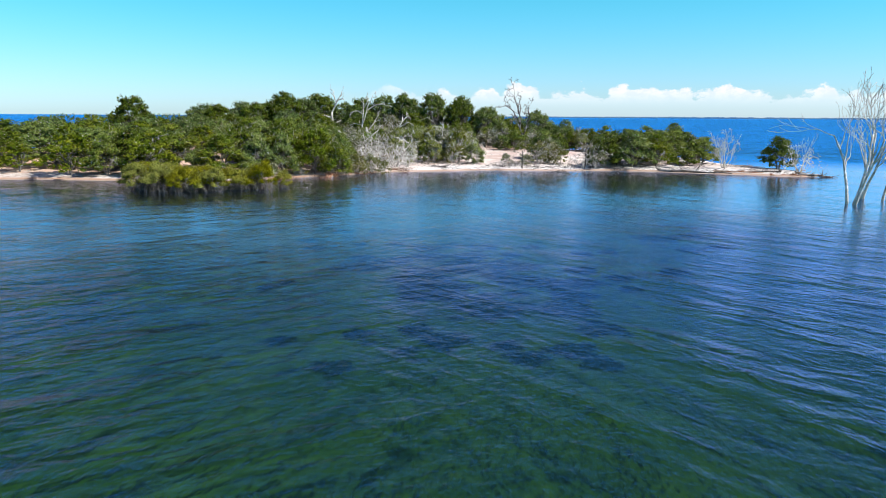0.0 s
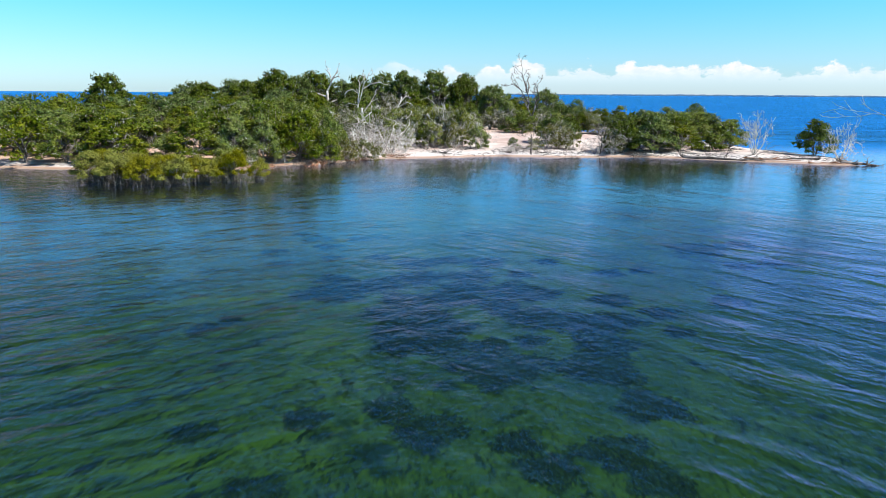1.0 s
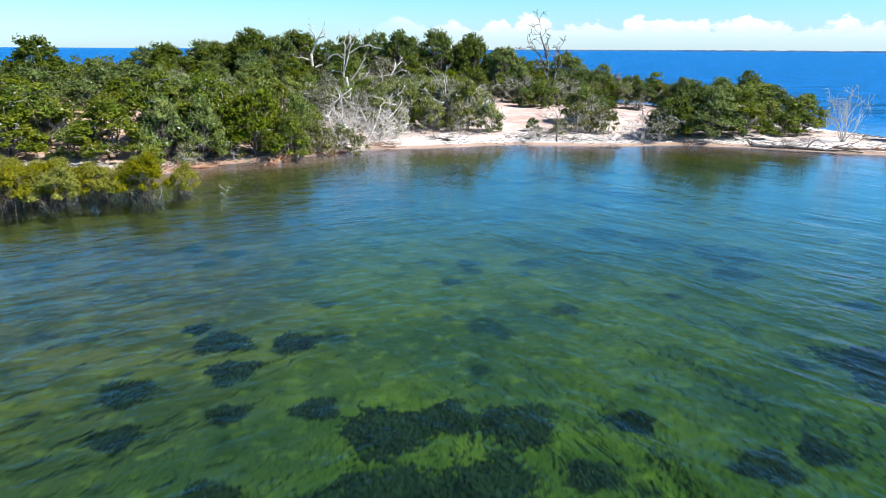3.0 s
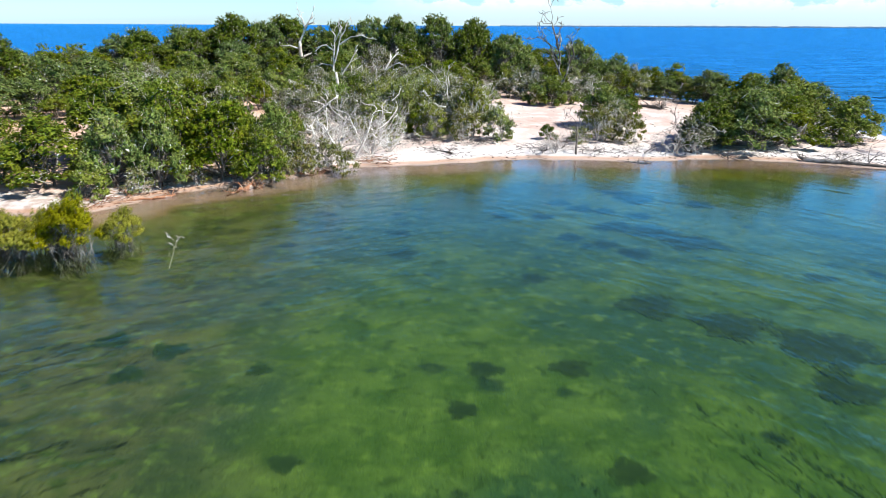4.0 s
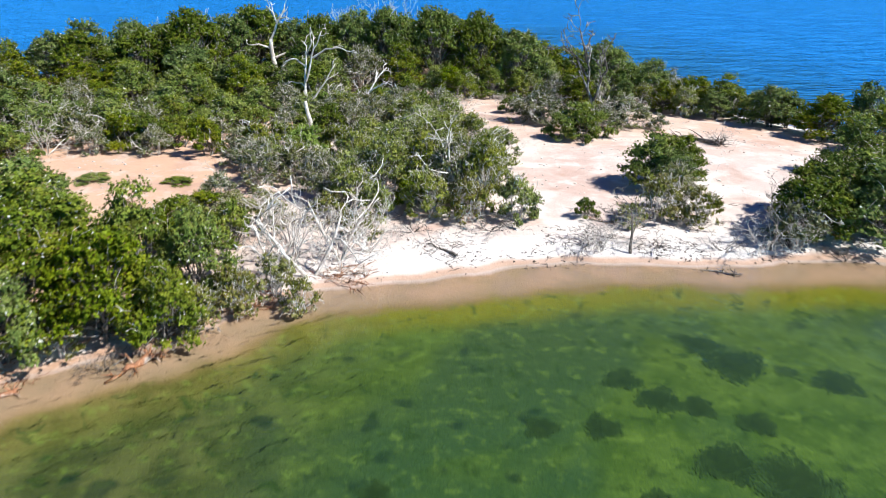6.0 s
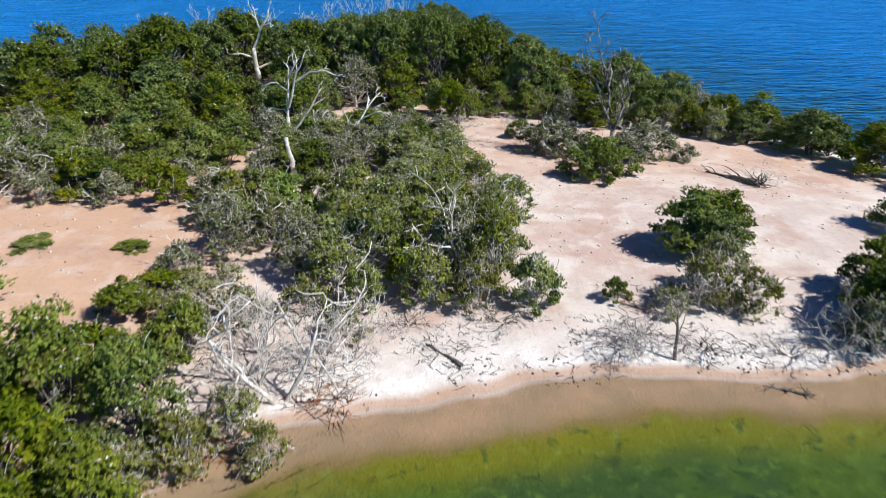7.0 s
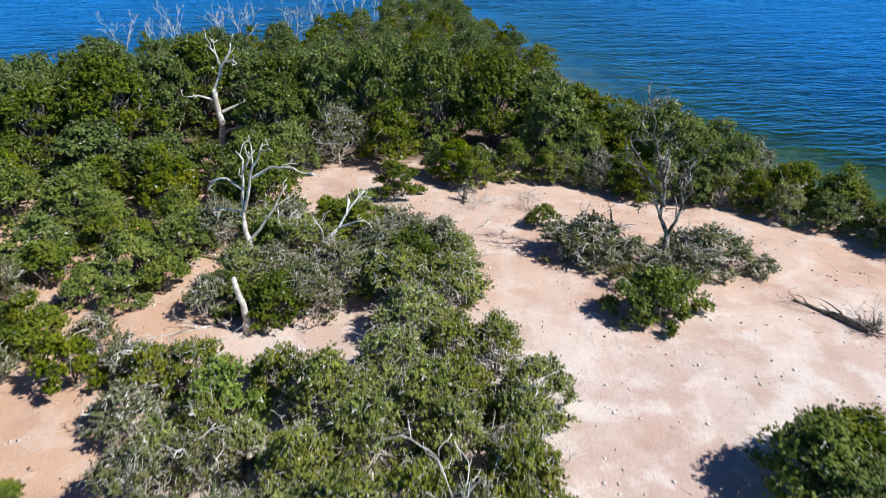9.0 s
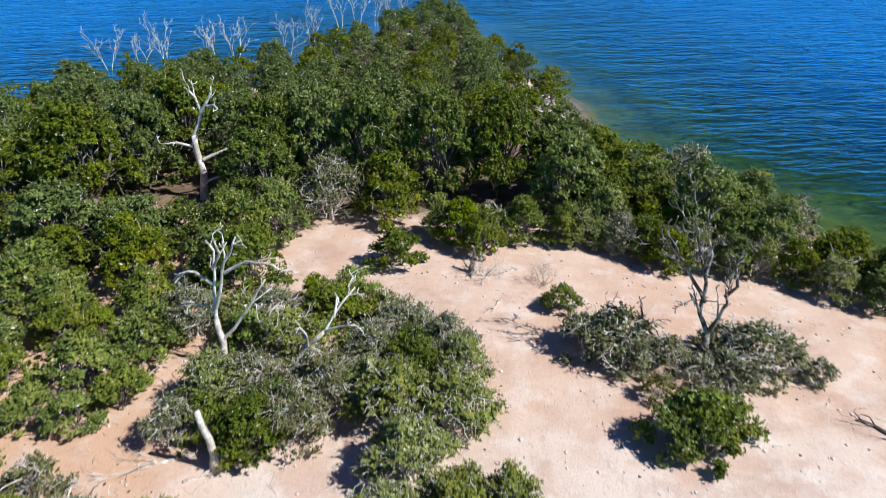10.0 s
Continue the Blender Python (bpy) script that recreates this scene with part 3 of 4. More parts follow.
for x, y, r, h, k in [(-24.8, 109.4, 2.4, 6.5, "green"), (-17, 112.8, 2.4, 5.5, "green"), (-25.5, 112.5, 3.8, 8, "green"), (-20.5, 112.6, 3.5, 7.5, "green"), (-14, 117, 1.8, 3.4, "sparse"), (-28.4, 108.6, 2.8, 6.6, "green"), (-37.8, 108.6, 2.6, 3.8, "green"), (-43, 112, 4.5, 7, "green"), (-50, 113, 4.5, 6.8, "dark"), (-57, 116, 5, 6.8, "green"), (-65, 117, 5.2, 6.4, "green"), (-74, 119, 5, 6, "dark"), (-84, 121, 5.2, 6, "green"), (-33, 117, 4, 8, "green")]:
    tree(x, y, r, h, k)
for x, y, r, h, k in [(-27, 119, 4, 8, "green"), (-21, 119, 3, 7.5, "green"), (-17, 119, 2.6, 6.5, "green"), (-21, 123.5, 2.5, 4.2, "green"), (-25, 124.5, 2.2, 3.6, "green"), (-52, 123, 5, 7, "green"), (-62, 126, 5.4, 7.4, "green"), (-73, 129, 5.2, 7, "green"), (-17.2, 126.5, 2.4, 4.2, "green"), (-18.5, 131, 1.8, 2.4, "sparse"), (-22.5, 133, 1.6, 1.8, "sparse"), (-21.4, 137.6, 2, 2.8, "grey"), (-84, 133, 5.6, 7, "dark")]:
    tree(x, y, r, h, k)
for x, y, r, h, k in [(30, 130.4, 3.6, 5.8, "dark"), (28.2, 128.4, 2.6, 4, "grey"), (35, 130, 3.9, 6.4, "green"), (33, 132.6, 3.4, 6.6, "dark"), (39.5, 131, 3.4, 5.6, "green"), (36.5, 134, 4.4, 7, "dark"), (32, 136, 2.6, 5, "dark"), (41, 138, 4, 6.5, "green"), (46, 144, 4.2, 6.4, "green"), (50.5, 138, 3.6, 5.4, "green"), (47, 133, 3.2, 4.4, "green"), (52, 150, 4, 6, "dark"), (53, 160, 4, 6, "green"), (60.2, 126.5, 3.4, 6.0, "dark"), (50, 168, 4.4, 6.4, "green"), (46, 176, 4, 6.4, "dark")]:
    tree(x, y, r, h, k)
for x, y, r, h, k in [(2, 133.4, 2.2, 4.4, "sparse"), (-6.5, 133.2, 2.0, 3.6, "mixed"), (-2, 134.2, 2.2, 4.8, "mixed"), (6, 134, 2.2, 4.2, "mixed"), (-9, 135.4, 2.2, 5, "mixed"), (12.2, 134.8, 1.1, 1.9, "dark"), (3, 136.5, 2.5, 6.8, "mixed"), (0.3, 137.4, 2.6, 6.8, "grey"), (-5.8, 138.2, 2.7, 6.5, "mixed"), (-12, 138.5, 2.4, 5, "grey"), (-2.4, 139, 2.6, 6.8, "mixed"), (-18.6, 141.5, 2.6, 4.8, "grey"), (-9.1, 142, 2.7, 6, "mixed"), (3.6, 141.2, 2.6, 6, "mixed")]:
    tree(x, y, r, h, k)
for x, y, r, h, k in [(-15, 143.6, 2.7, 3.8, "grey"), (-5.7, 144.5, 2.9, 6, "mixed"), (20.4, 143.2, 3.4, 5.8, "green"), (22.8, 144.2, 3.3, 5.4, "dark"), (21.6, 142, 2.8, 4.7, "dark"), (-2, 147.5, 3, 6, "mixed"), (3.4, 143.8, 2.2, 4.6, "mixed"), (-21.4, 147.6, 2.8, 3.2, "grey"), (-8.7, 149, 2.8, 5.5, "mixed"), (0.2, 149.4, 2.4, 4.8, "mixed"), (-33, 152.5, 2.2, 3.2, "grey"), (-4.8, 152.8, 3, 5, "mixed"), (-23, 153.2, 2.4, 3.0, "grey"), (-0.6, 154.5, 2.7, 4.8, "mixed"), (-27, 155.8, 2.4, 3.4, "grey"), (-31.4, 156.4, 2.6, 3.6, "green")]:
    tree(x, y, r, h, k)
for x, y, r, h, k in [(-38, 158, 3, 4, "green"), (-43, 156.5, 3.4, 4.4, "grey"), (-3.6, 158.5, 3.3, 5, "mixed"), (-12.2, 162, 3, 4.8, "grey"), (-20.4, 161.6, 2.2, 3.6, "grey"), (-0.8, 162.8, 3.4, 5, "mixed"), (15, 161.6, 2.7, 4.5, "green"), (17.2, 162.4, 2.8, 4.5, "green"), (16.2, 160.8, 2.4, 4.2, "dark"), (-31.4, 163.2, 2.2, 3.4, "green"), (-25.4, 165.4, 2.4, 3.6, "green"), (-28.2, 163, 2.2, 3.2, "green"), (-10.4, 165.4, 3.4, 5, "grey"), (-16, 166.4, 2.8, 4.6, "grey"), (-29, 167.4, 3.4, 4.5, "green"), (-7, 169, 3.2, 5.2, "grey"), (-36, 167, 3, 4.5, "green"), (-43, 165, 3.6, 5, "green")]:
    tree(x, y, r, h, k)
for x, y, r, h, k in [(-1.3, 170.5, 2.8, 4.8, "grey"), (23.6, 170.8, 3.8, 4.2, "grey"), (21.2, 169.4, 2.6, 3.2, "grey"), (26.2, 170.4, 2.2, 2.4, "sparse"), (10.4, 172.8, 2.8, 4, "grey"), (13.4, 170.4, 2.6, 3.4, "grey"), (-26, 171.8, 3.2, 5, "green"), (-4.8, 173, 3.2, 5, "grey"), (12.6, 172.2, 3.9, 4.2, "grey"), (-31, 174.6, 1.6, 3, "bright"), (-23, 175, 2.8, 5, "grey"), (-16, 175, 2.8, 4.8, "grey"), (-11, 175.4, 3.3, 4.8, "green"), (-28, 177, 3, 5, "green"), (-38.5, 178, 4.2, 7.2, "green"), (9, 179.4, 1.9, 2.6, "dark"), (16, 170.6, 2.3, 3.0, "grey"), (18.2, 168.6, 2.0, 2.6, "grey"), (21, 172.8, 2.4, 3.0, "grey"), (14.6, 166.6, 1.6, 2.4, "sparse"), (28, 169.4, 1.6, 2.2, "grey"), (-13.4, 180.4, 1.7, 3, "bright"), (-10, 180.6, 2.4, 3.4, "bright")]:
    tree(x, y, r, h, k)
for x, y, r, h, k in [(37.9, 187, 3.4, 6.2, "green"), (-31, 182.6, 3.6, 7.6, "green"), (42, 183.5, 3.6, 6.4, "green"), (32.5, 191, 3.6, 7.8, "green"), (-24, 184, 3, 6.2, "green"), (19.7, 191, 2.8, 5.4, "dark"), (-41, 188, 5.4, 9, "dark"), (-6.7, 187.4, 3, 4.4, "dark"), (26, 194, 4.0, 10.4, "green"), (-23.3, 190.5, 3.5, 7.2, "green"), (11.3, 193.5, 2.4, 5, "green"), (16, 195, 3.4, 7, "green"), (-37, 192, 3.4, 5.4, "dark"), (-20, 194, 3.3, 7.4, "green")]:
    tree(x, y, r, h, k)
for x, y, r, h, k in [(2.2, 190.5, 2.5, 5, "green"), (-2.2, 194.5, 2.3, 5, "green"), (7, 194.5, 2.8, 5.4, "green"), (30, 198, 4, 7.6, "green"), (37, 196, 3, 6.4, "grey"), (12.5, 200, 4.4, 11, "green"), (22, 201, 4.4, 8, "green"), (-14.7, 199, 4.4, 8, "grey"), (-8, 199, 4, 8, "green"), (-44, 200, 6, 14, "dark"), (-40, 208, 5, 12.5, "dark"), (-52, 197, 5, 11, "dark"), (-67, 154, 4.6, 11.4, "dark"), (28, 206, 5, 8.5, "grey"), (-62, 196, 5, 10.4, "dark")]:
    tree(x, y, r, h, k)


# hedge along the sandy edge of the far shore
for x, y, r, h, k in [(13.4, 193.4, 2.4, 4.8, "mixed"), (17.4, 191.8, 2.4, 5.2, "grey"), (21.2, 188.4, 2.5, 5, "green"), (23.8, 189.2, 2.4, 5.6, "mixed"), (27.4, 188, 2.5, 5, "dark"), (30.6, 187.6, 2.3, 4.8, "mixed"), (33.6, 186.4, 2.4, 5, "green"), (36, 183.4, 2.4, 4.4, "mixed"), (40, 181.6, 2.6, 4.6, "dark"), (44.4, 179, 2.8, 5, "green"), (48.2, 175.6, 2.8, 5, "dark"), (51.4, 172.4, 2.6, 5, "green")]:
    tree(x, y, r, h, k)


BARE = [
    [(-36.5, 113), (-42, 114), (-52, 136), (-45, 139), (-38, 126)],
    [(-28, 125), (-14, 126), (-12, 134), (-16, 139), (-24, 140)], [(-37, 197.5), (-28.5, 196.5), (-27, 208), (-37, 208)],
    [(-46, 140), (-43, 149), (-39, 151.5), (-29, 151), (-24, 146), (-23.5, 142), (-26, 139), (-25.5, 134), (-24, 129.5), (-28.6, 128.5), (-35, 135.5)],
    [(-36, 166), (-30, 163.5), (-25.8, 166), (-25.6, 169), (-22, 170.5), (-20.4, 168.2), (-23, 166), (-24, 163), (-23.3, 160), (-19.2, 159.5), (-13, 158), (-9, 159.5), (-8, 155.5), (-18, 154.5), (-31, 157.5)],
    [(-17.8, 192), (-10.8, 191), (-3.2, 185), (-6.7, 178.5), (-8.7, 182.6), (-15.8, 185)]]
# the open sand from the beach to the far hedge
BARE += [
    [(-16, 112), (-19, 121), (-15, 131), (-9, 132), (-4, 131), (2.4, 130.5), (8.7, 136), (8, 143), (9.5, 150), (4, 157), (4, 164), (2.5, 174), (-6, 179), (-8.8, 183.5), (-3.4, 190.5), (0.8, 187), (7, 190.5), (17, 188), (21.6, 185), (32, 183), (39, 179), (47, 172), (44, 160), (36, 142), (27, 127), (62, 118), (60, 100)]]


def clearing(x, y, edge):
    """Whether a crown of that radius would stand on the bare sand."""
    for poly in BARE:
        inside, n = False, len(poly)
        for (ax, ay), (bx, by) in zip(poly, poly[1:] + poly[:1]):
            t = min(max(((x - ax) * (bx - ax) + (y - ay) * (by - ay)) / ((bx - ax) ** 2 + (by - ay) ** 2), 0), 1)
            if math.hypot(x - ax - t * (bx - ax), y - ay - t * (by - ay)) < edge:
                return True
            if (ay > y) != (by > y) and x < (bx - ax) * (y - ay) / (by - ay) + ax:
                inside = not inside
        if inside:
            return True
    return y < 104


THICKET = {}
thicket_root = tagged(new("mangrove_thicket"), "dense far thicket of dark and light green mangroves", "thicket", kind="stuff")


def thicket(x, y, radius, height, look_):
    """One more tree of the far thicket, grown together with the rest."""
    size = "tree" if height < 9.2 else "giant"
    look_ = look_ if look_ in ("green", "dark", "grey") else "green"
    key = (size, look_, int(place_rng.integers(0, 3)))
    if key not in PROTO:
        key = next(k for k in PROTO if k[0] == size)
    s = radius / SIZES[size][0]
    m = np.array(pose(x, y, max(rise_at(x, y), -0.4) - 0.05, 0, 0, place_rng.uniform(0, 360)) @ Matrix.Diagonal((s, s, height / SIZES[size][1], 1)))
    for part_ in PROTO[key].children:
        kind_ = part_.name.split(".")[0]
        if kind_ == "twig_mass":
            continue
        me = part_.data
        co = np.empty(len(me.vertices) * 3, dtype=np.float32)
        me.vertices.foreach_get("co", co)
        co = co.reshape(-1, 3) @ m[:3, :3].T + m[:3, 3]
        corners = len(me.polygons[0].vertices)
        fc = np.empty(len(me.polygons) * corners, dtype=np.int32)
        me.loops.foreach_get("vertex_index", fc)
        if kind_ == "crown":
            keep = len(co) // 18 * 9
            co, fc = co[:keep], fc[:keep]
        else:
            fc = fc[:len(fc) // corners // 3 * corners]
        lots = THICKET.setdefault((kind_, key[1] if kind_ == "crown" else ""), [[], []])
        lots[1].append(fc.reshape(-1, corners) + sum(len(a) for a in lots[0]))
        lots[0].append(co)
    PLACED.append((x, y, radius))


free = np.random.default_rng(9)
spots = np.stack([free.uniform(-112, 62, 5200), free.uniform(106, 350, 5200)], axis=1)
for (x, y), room in zip(spots, inland(spots[:, 0], spots[:, 1])):
    if room < 0.8 or (x > 46 and y < 150):
        continue
    tall_belt = y > 197 and x > -75 and x < 9
    low = -50 < x < 8 and 128 < y < (176 if x < -14 else 196)
    if tall_belt:
        h = free.uniform(10.0, 14.0) if y < 226 else free.uniform(7.5, 10)
    elif low:
        h = free.uniform(3.2, 5.6)
    elif x > 12:
        h = free.uniform(6.0, 8.6)
    else:
        h = free.uniform(7.0, 8.8) if y > 185 and x < -70 else free.uniform(5.2, 8.0)
    r = h * free.uniform(0.40, 0.50) if h > 8 else h * free.uniform(0.52, 0.68)
    if clearing(x, y, 0.75 * r) or room < 0.2 * r:
        continue
    if any((x - a) ** 2 + (y - b) ** 2 < ((0.46 if low else 0.80 if y > 214 or x < -54 else 0.54 if x < -14 else 0.48 if x > 12 and y > 165 else 0.62) * (r + c)) ** 2 for a, b, c in PLACED):
        continue
    odds = [0.56, 0.22, 0.04, 0.14, 0.04] if low else [0.30, 0.60, 0.02, 0.08, 0.0] if tall_belt else [0.48, 0.40, 0.03, 0.09, 0.0]
    kind_ = str(free.choice(["mixed" if low and x > -22 else "green", "dark", "bright", "grey", "sparse"], p=odds))
    if kind_ in ("grey", "sparse") and y < 128:
        kind_ = "green"
    if y > 214 or x < -54:
        thicket(x, y, r, h, kind_)
    else:
        tree(x, y, r, h, kind_)
for key, lots in THICKET.items():
    grown = [np.concatenate(a) for a in lots]
    ob = mesh_object("crown" if key[0] == "crown" else "trunk", grown[0], grown[1], LEAF[key[1]] if key[0] == "crown" else BARK, thicket_root)
    tagged(ob, kind="stuff")

# ---- dark seagrass beds on the sea floor ----
def seagrass_bed(x, y, reach, seed, weed=None):
    """A ragged round bed of short drifting blades, thick in the middle and torn at the rim."""
    weed = weed or SEAGRASS
    key = ("seagrass", seed % 6, weed.name)
    m = pose(x, y, rise_at(x, y), 0, 0, 137.5 * seed) @ Matrix.Diagonal((reach, reach, 1, 1))
    if key in PROTO:
        ob = copy_thing(PROTO[key], m)
    else:
        r = np.random.default_rng(900 + seed % 6)
        tall = 1.0 if weed is SEAGRASS else 0.0
        count = 1300
        w, q = r.uniform(0, 6.283, count), r.random(count) ** 0.62
        rim = 1 + 0.22 * np.sin(3 * w + r.uniform(0, 6)) + 0.16 * np.sin(5 * w + r.uniform(0, 6)) + 0.10 * np.sin(9 * w + r.uniform(0, 6))
        c = np.stack([np.cos(w) * q * rim, np.sin(w) * q * rim, 0.05 + tall * 0.16 * (1 - q * q) * r.random(count)], axis=1)
        t, tip = r.uniform(0, 6.283, count), r.uniform(0.05, 0.13, count) * (1.25 - 0.5 * q)
        c[:, :2] += r.normal(0, 0.11, (count, 2))
        u = np.stack([np.cos(t), np.sin(t), tall * r.uniform(0.1, 0.5, count)], axis=1) * tip[:, None]
        v = np.stack([-np.sin(t), np.cos(t), 0 * t], axis=1) * (0.8 * tip)[:, None]
        ob = PROTO[key] = new("seagrass_bed")
        blades = mesh_object("blades", np.stack([c + u, c - 0.4 * u + v, c - 0.4 * u - v], axis=1).reshape(-1, 3), np.arange(count * 3).reshape(-1, 3), weed, ob)
        tagged(blades, kind="stuff")
        tagged(ob, ("dark blue-green" if weed is SEAGRASS else "thin dark-green") + " seagrass bed on the shallow sea floor", "seagrass", "seagrass beds")
    ob.matrix_basis = m
    return ob


# middle of the bay, front to back
bed_no = 0
for x, y, r in [(0.2, 35.2, 1.3), (-1.4, 36.8, 0.9), (8.9, 37.5, 1.3), (6.7, 33.9, 1.2), (4.2, 32.7, 1.0), (7.7, 32.1, 1.0), (-4.5, 36, 0.8), (-8.4, 34.8, 0.7), (3.3, 34.4, 0.8), (-5.1, 31.2, 0.9), (3.1, 41.1, 2.0), (7.6, 41.3, 1.8), (0.4, 44, 1.5), (-1.5, 43.7, 1.2), (3, 43.8, 0.9), (5, 44.5, 0.8), (8.5, 44.2, 1.5), (-0.2, 46.7, 1.5), (-1.7, 46.1, 1.3), (1, 46.2, 1.2), (-2.1, 48.1, 1.5), (-0.6, 48.6, 1.2), (6.3, 47.9, 1.7), (4.8, 48.3, 1.3), (8.2, 47.1, 1.7), (10.2, 47.8, 1.2), (12.7, 49.2, 1.0), (12.8, 46.1, 0.8), (-11.5, 45.5, 0.7), (-10.6, 46.7, 0.6), (3.9, 50, 1.2), (17.5, 51.6, 1.1)]:
    seagrass_bed(x, y, r, bed_no := bed_no + 1)
for x, y, r in [(-1.6, 50.6, 1.4), (1.2, 51.2, 1.7), (5, 52.7, 2.0), (6.6, 52.5, 1.0), (10.5, 51.4, 1.2), (-6.2, 51.8, 1.7), (-4.5, 52.8, 1.1), (1.7, 53.3, 1.3), (-3.4, 53.9, 1.4), (-6.3, 54.7, 1.1), (-0.9, 55.4, 1.5), (2.3, 56, 1.5), (5.6, 56.6, 0.8), (11.7, 57.4, 1.0), (-10.7, 58.2, 0.8), (14, 58.3, 0.8), (-1.2, 59.1, 1.6), (3.4, 59.7, 1.4), (0.9, 60, 1.1), (7.8, 60.1, 0.8), (-7.3, 60, 0.7), (-4.1, 60.5, 0.8), (21.7, 60.2, 1.2), (-11.8, 61.5, 1.0), (24.4, 61.2, 1.1), (-8.2, 63.5, 1.0), (20.2, 65.3, 2.2), (24, 66.6, 1.4), (-9.6, 66.4, 1.1), (-6.2, 66.5, 1.0), (-11.2, 67.9, 0.6)]:
    seagrass_bed(x, y, r, bed_no := bed_no + 1)
# towards the beach
for x, y, r in [(15.6, 84.5, 1.7), (19.4, 81.8, 2.2), (12, 87.2, 1.5), (18.3, 77.8, 1.3), (2.1, 79.1, 0.7), (6.2, 79.4, 0.8), (1, 75.5, 0.6), (-8.4, 78.8, 0.5), (-5.6, 71.6, 0.5), (-16.6, 81.7, 0.8), (-14.3, 78.1, 0.7), (-13.3, 80.6, 0.8), (5.8, 91.5, 0.8), (7.1, 71.4, 0.7), (17.4, 112.8, 1.7), (13.6, 103.4, 1.4), (16.3, 102.3, 1.6), (18.1, 99.6, 1.6), (19.4, 98.9, 1.1), (9.5, 100.5, 0.9), (4.9, 106.2, 0.8), (-2.9, 96.1, 1.0), (-3.3, 101.1, 0.7), (16.1, 115.1, 1.1), (10.2, 110.9, 1.0), (22.6, 110.7, 1.2), (11.9, 98.8, 0.9), (13.6, 96.8, 1.1), (11.8, 108.9, 1.1), (8.1, 106.3, 0.9), (13.7, 108.2, 0.9), (16.4, 106.7, 0.9)]:
    seagrass_bed(x, y, r, bed_no := bed_no + 1, THIN_GRASS)

# yellow-green fringe standing in the shallows
for x, y, r, h in [(-39, 90, 2.5, 3.6), (-35.8, 88.6, 2.4, 3.7), (-32.4, 88, 2.3, 3.6), (-29.4, 89, 2.1, 3.3), (-26.8, 91, 1.8, 3.3), (-23.6, 91.5, 1.9, 4.0), (-40.5, 95, 2.4, 3.3), (-36, 93.5, 2.4, 3.5), (-31.8, 93, 2.3, 3.4), (-21.4, 94, 1.4, 2.7), (-34, 90.6, 2.2, 3.6), (-30.6, 90.4, 2.0, 3.5), (-37.4, 91.2, 2.2, 3.6), (-28, 91, 1.8, 3.2), (-25, 92.4, 1.7, 3.5)]:
    tree(x, y, r, h, "yellow")

# dead trees
def gaunt_tree(label, x, y, wood, trunk, boughs, seed, twig, depth=1, thick=0.26, limb_wood=None, fork=2, lean=0.15, size=1.0, share=0.34):
    """A bare tree of given trunk and boughs (x, z from its foot), with crooked twigs on each bough."""
    r = np.random.default_rng(seed)
    root = new("dead_tree")
    root.matrix_basis = pose(x, y, rise_at(x, y) - 0.15)

    def bent(pts, r0, r1, away):
        line, n = [], len(pts) - 1
        pts = [((px + lean * pz) * size, pz * size) for px, pz in pts]
        for i in range(n):
            for s in (0.0, 0.5):
                q = (i + s) / n
                px, pz = pts[i][0] + s * (pts[i + 1][0] - pts[i][0]), pts[i][1] + s * (pts[i + 1][1] - pts[i][1])
                line.append((Vector((px, away * q, pz)) + Vector(r.normal(0, 0.06, 3)) * (q > 0), r0 + (r1 - r0) * q))
        line.append((Vector((pts[-1][0], away, pts[-1][1])), r1))
        return line

    v, f = tubes([bent(trunk, thick, thick * 0.6, 0.0)], 8)
    smooth(mesh_object("trunk", v, f, wood, root))
    for i, pts in enumerate(boughs):
        line = bent(pts, thick * (0.50 - 0.03 * i), twig * 1.6, (-1) ** i * r.uniform(0.3, 1.6))
        v, f = tubes(branching(r, line, depth, share, fork, 0.3, 0.06, twig, 0.8), 6)
        smooth(mesh_object("limb", v, f, limb_wood or wood, root))
    return tagged(root, label, "dead tree")


gaunt_tree("tall bleached dead mangrove with crooked bare limbs", -19.0, 170.2, BLEACHED, [(-0.2, 0), (-0.1, 2.7), (-0.3, 4.8)], [
    [(-0.3, 4.8), (-0.3, 6.9), (0, 8.6), (0.1, 10.3), (-0.6, 11)], [(-0.1, 5.9), (0.7, 8.4), (1.2, 10.1), (2.0, 11.2), (2.5, 12.4)], [(0.1, 3), (1.8, 5.1), (2.8, 6.4), (3.8, 8.1)],
    [(0.9, 8.9), (2.9, 10.1), (4.6, 10.3), (5.4, 10.1)], [(-0.1, 7.9), (-1.4, 8.8), (-2.7, 8.4), (-3.5, 7.6)], [(0.1, 9.3), (1.0, 10.8), (1.1, 12.3)], [(-0.2, 5.1), (-0.8, 5.6), (-2.1, 5.8), (-3.5, 5.3)]], 11, 0.04, 2, thick=0.34, lean=0.0)
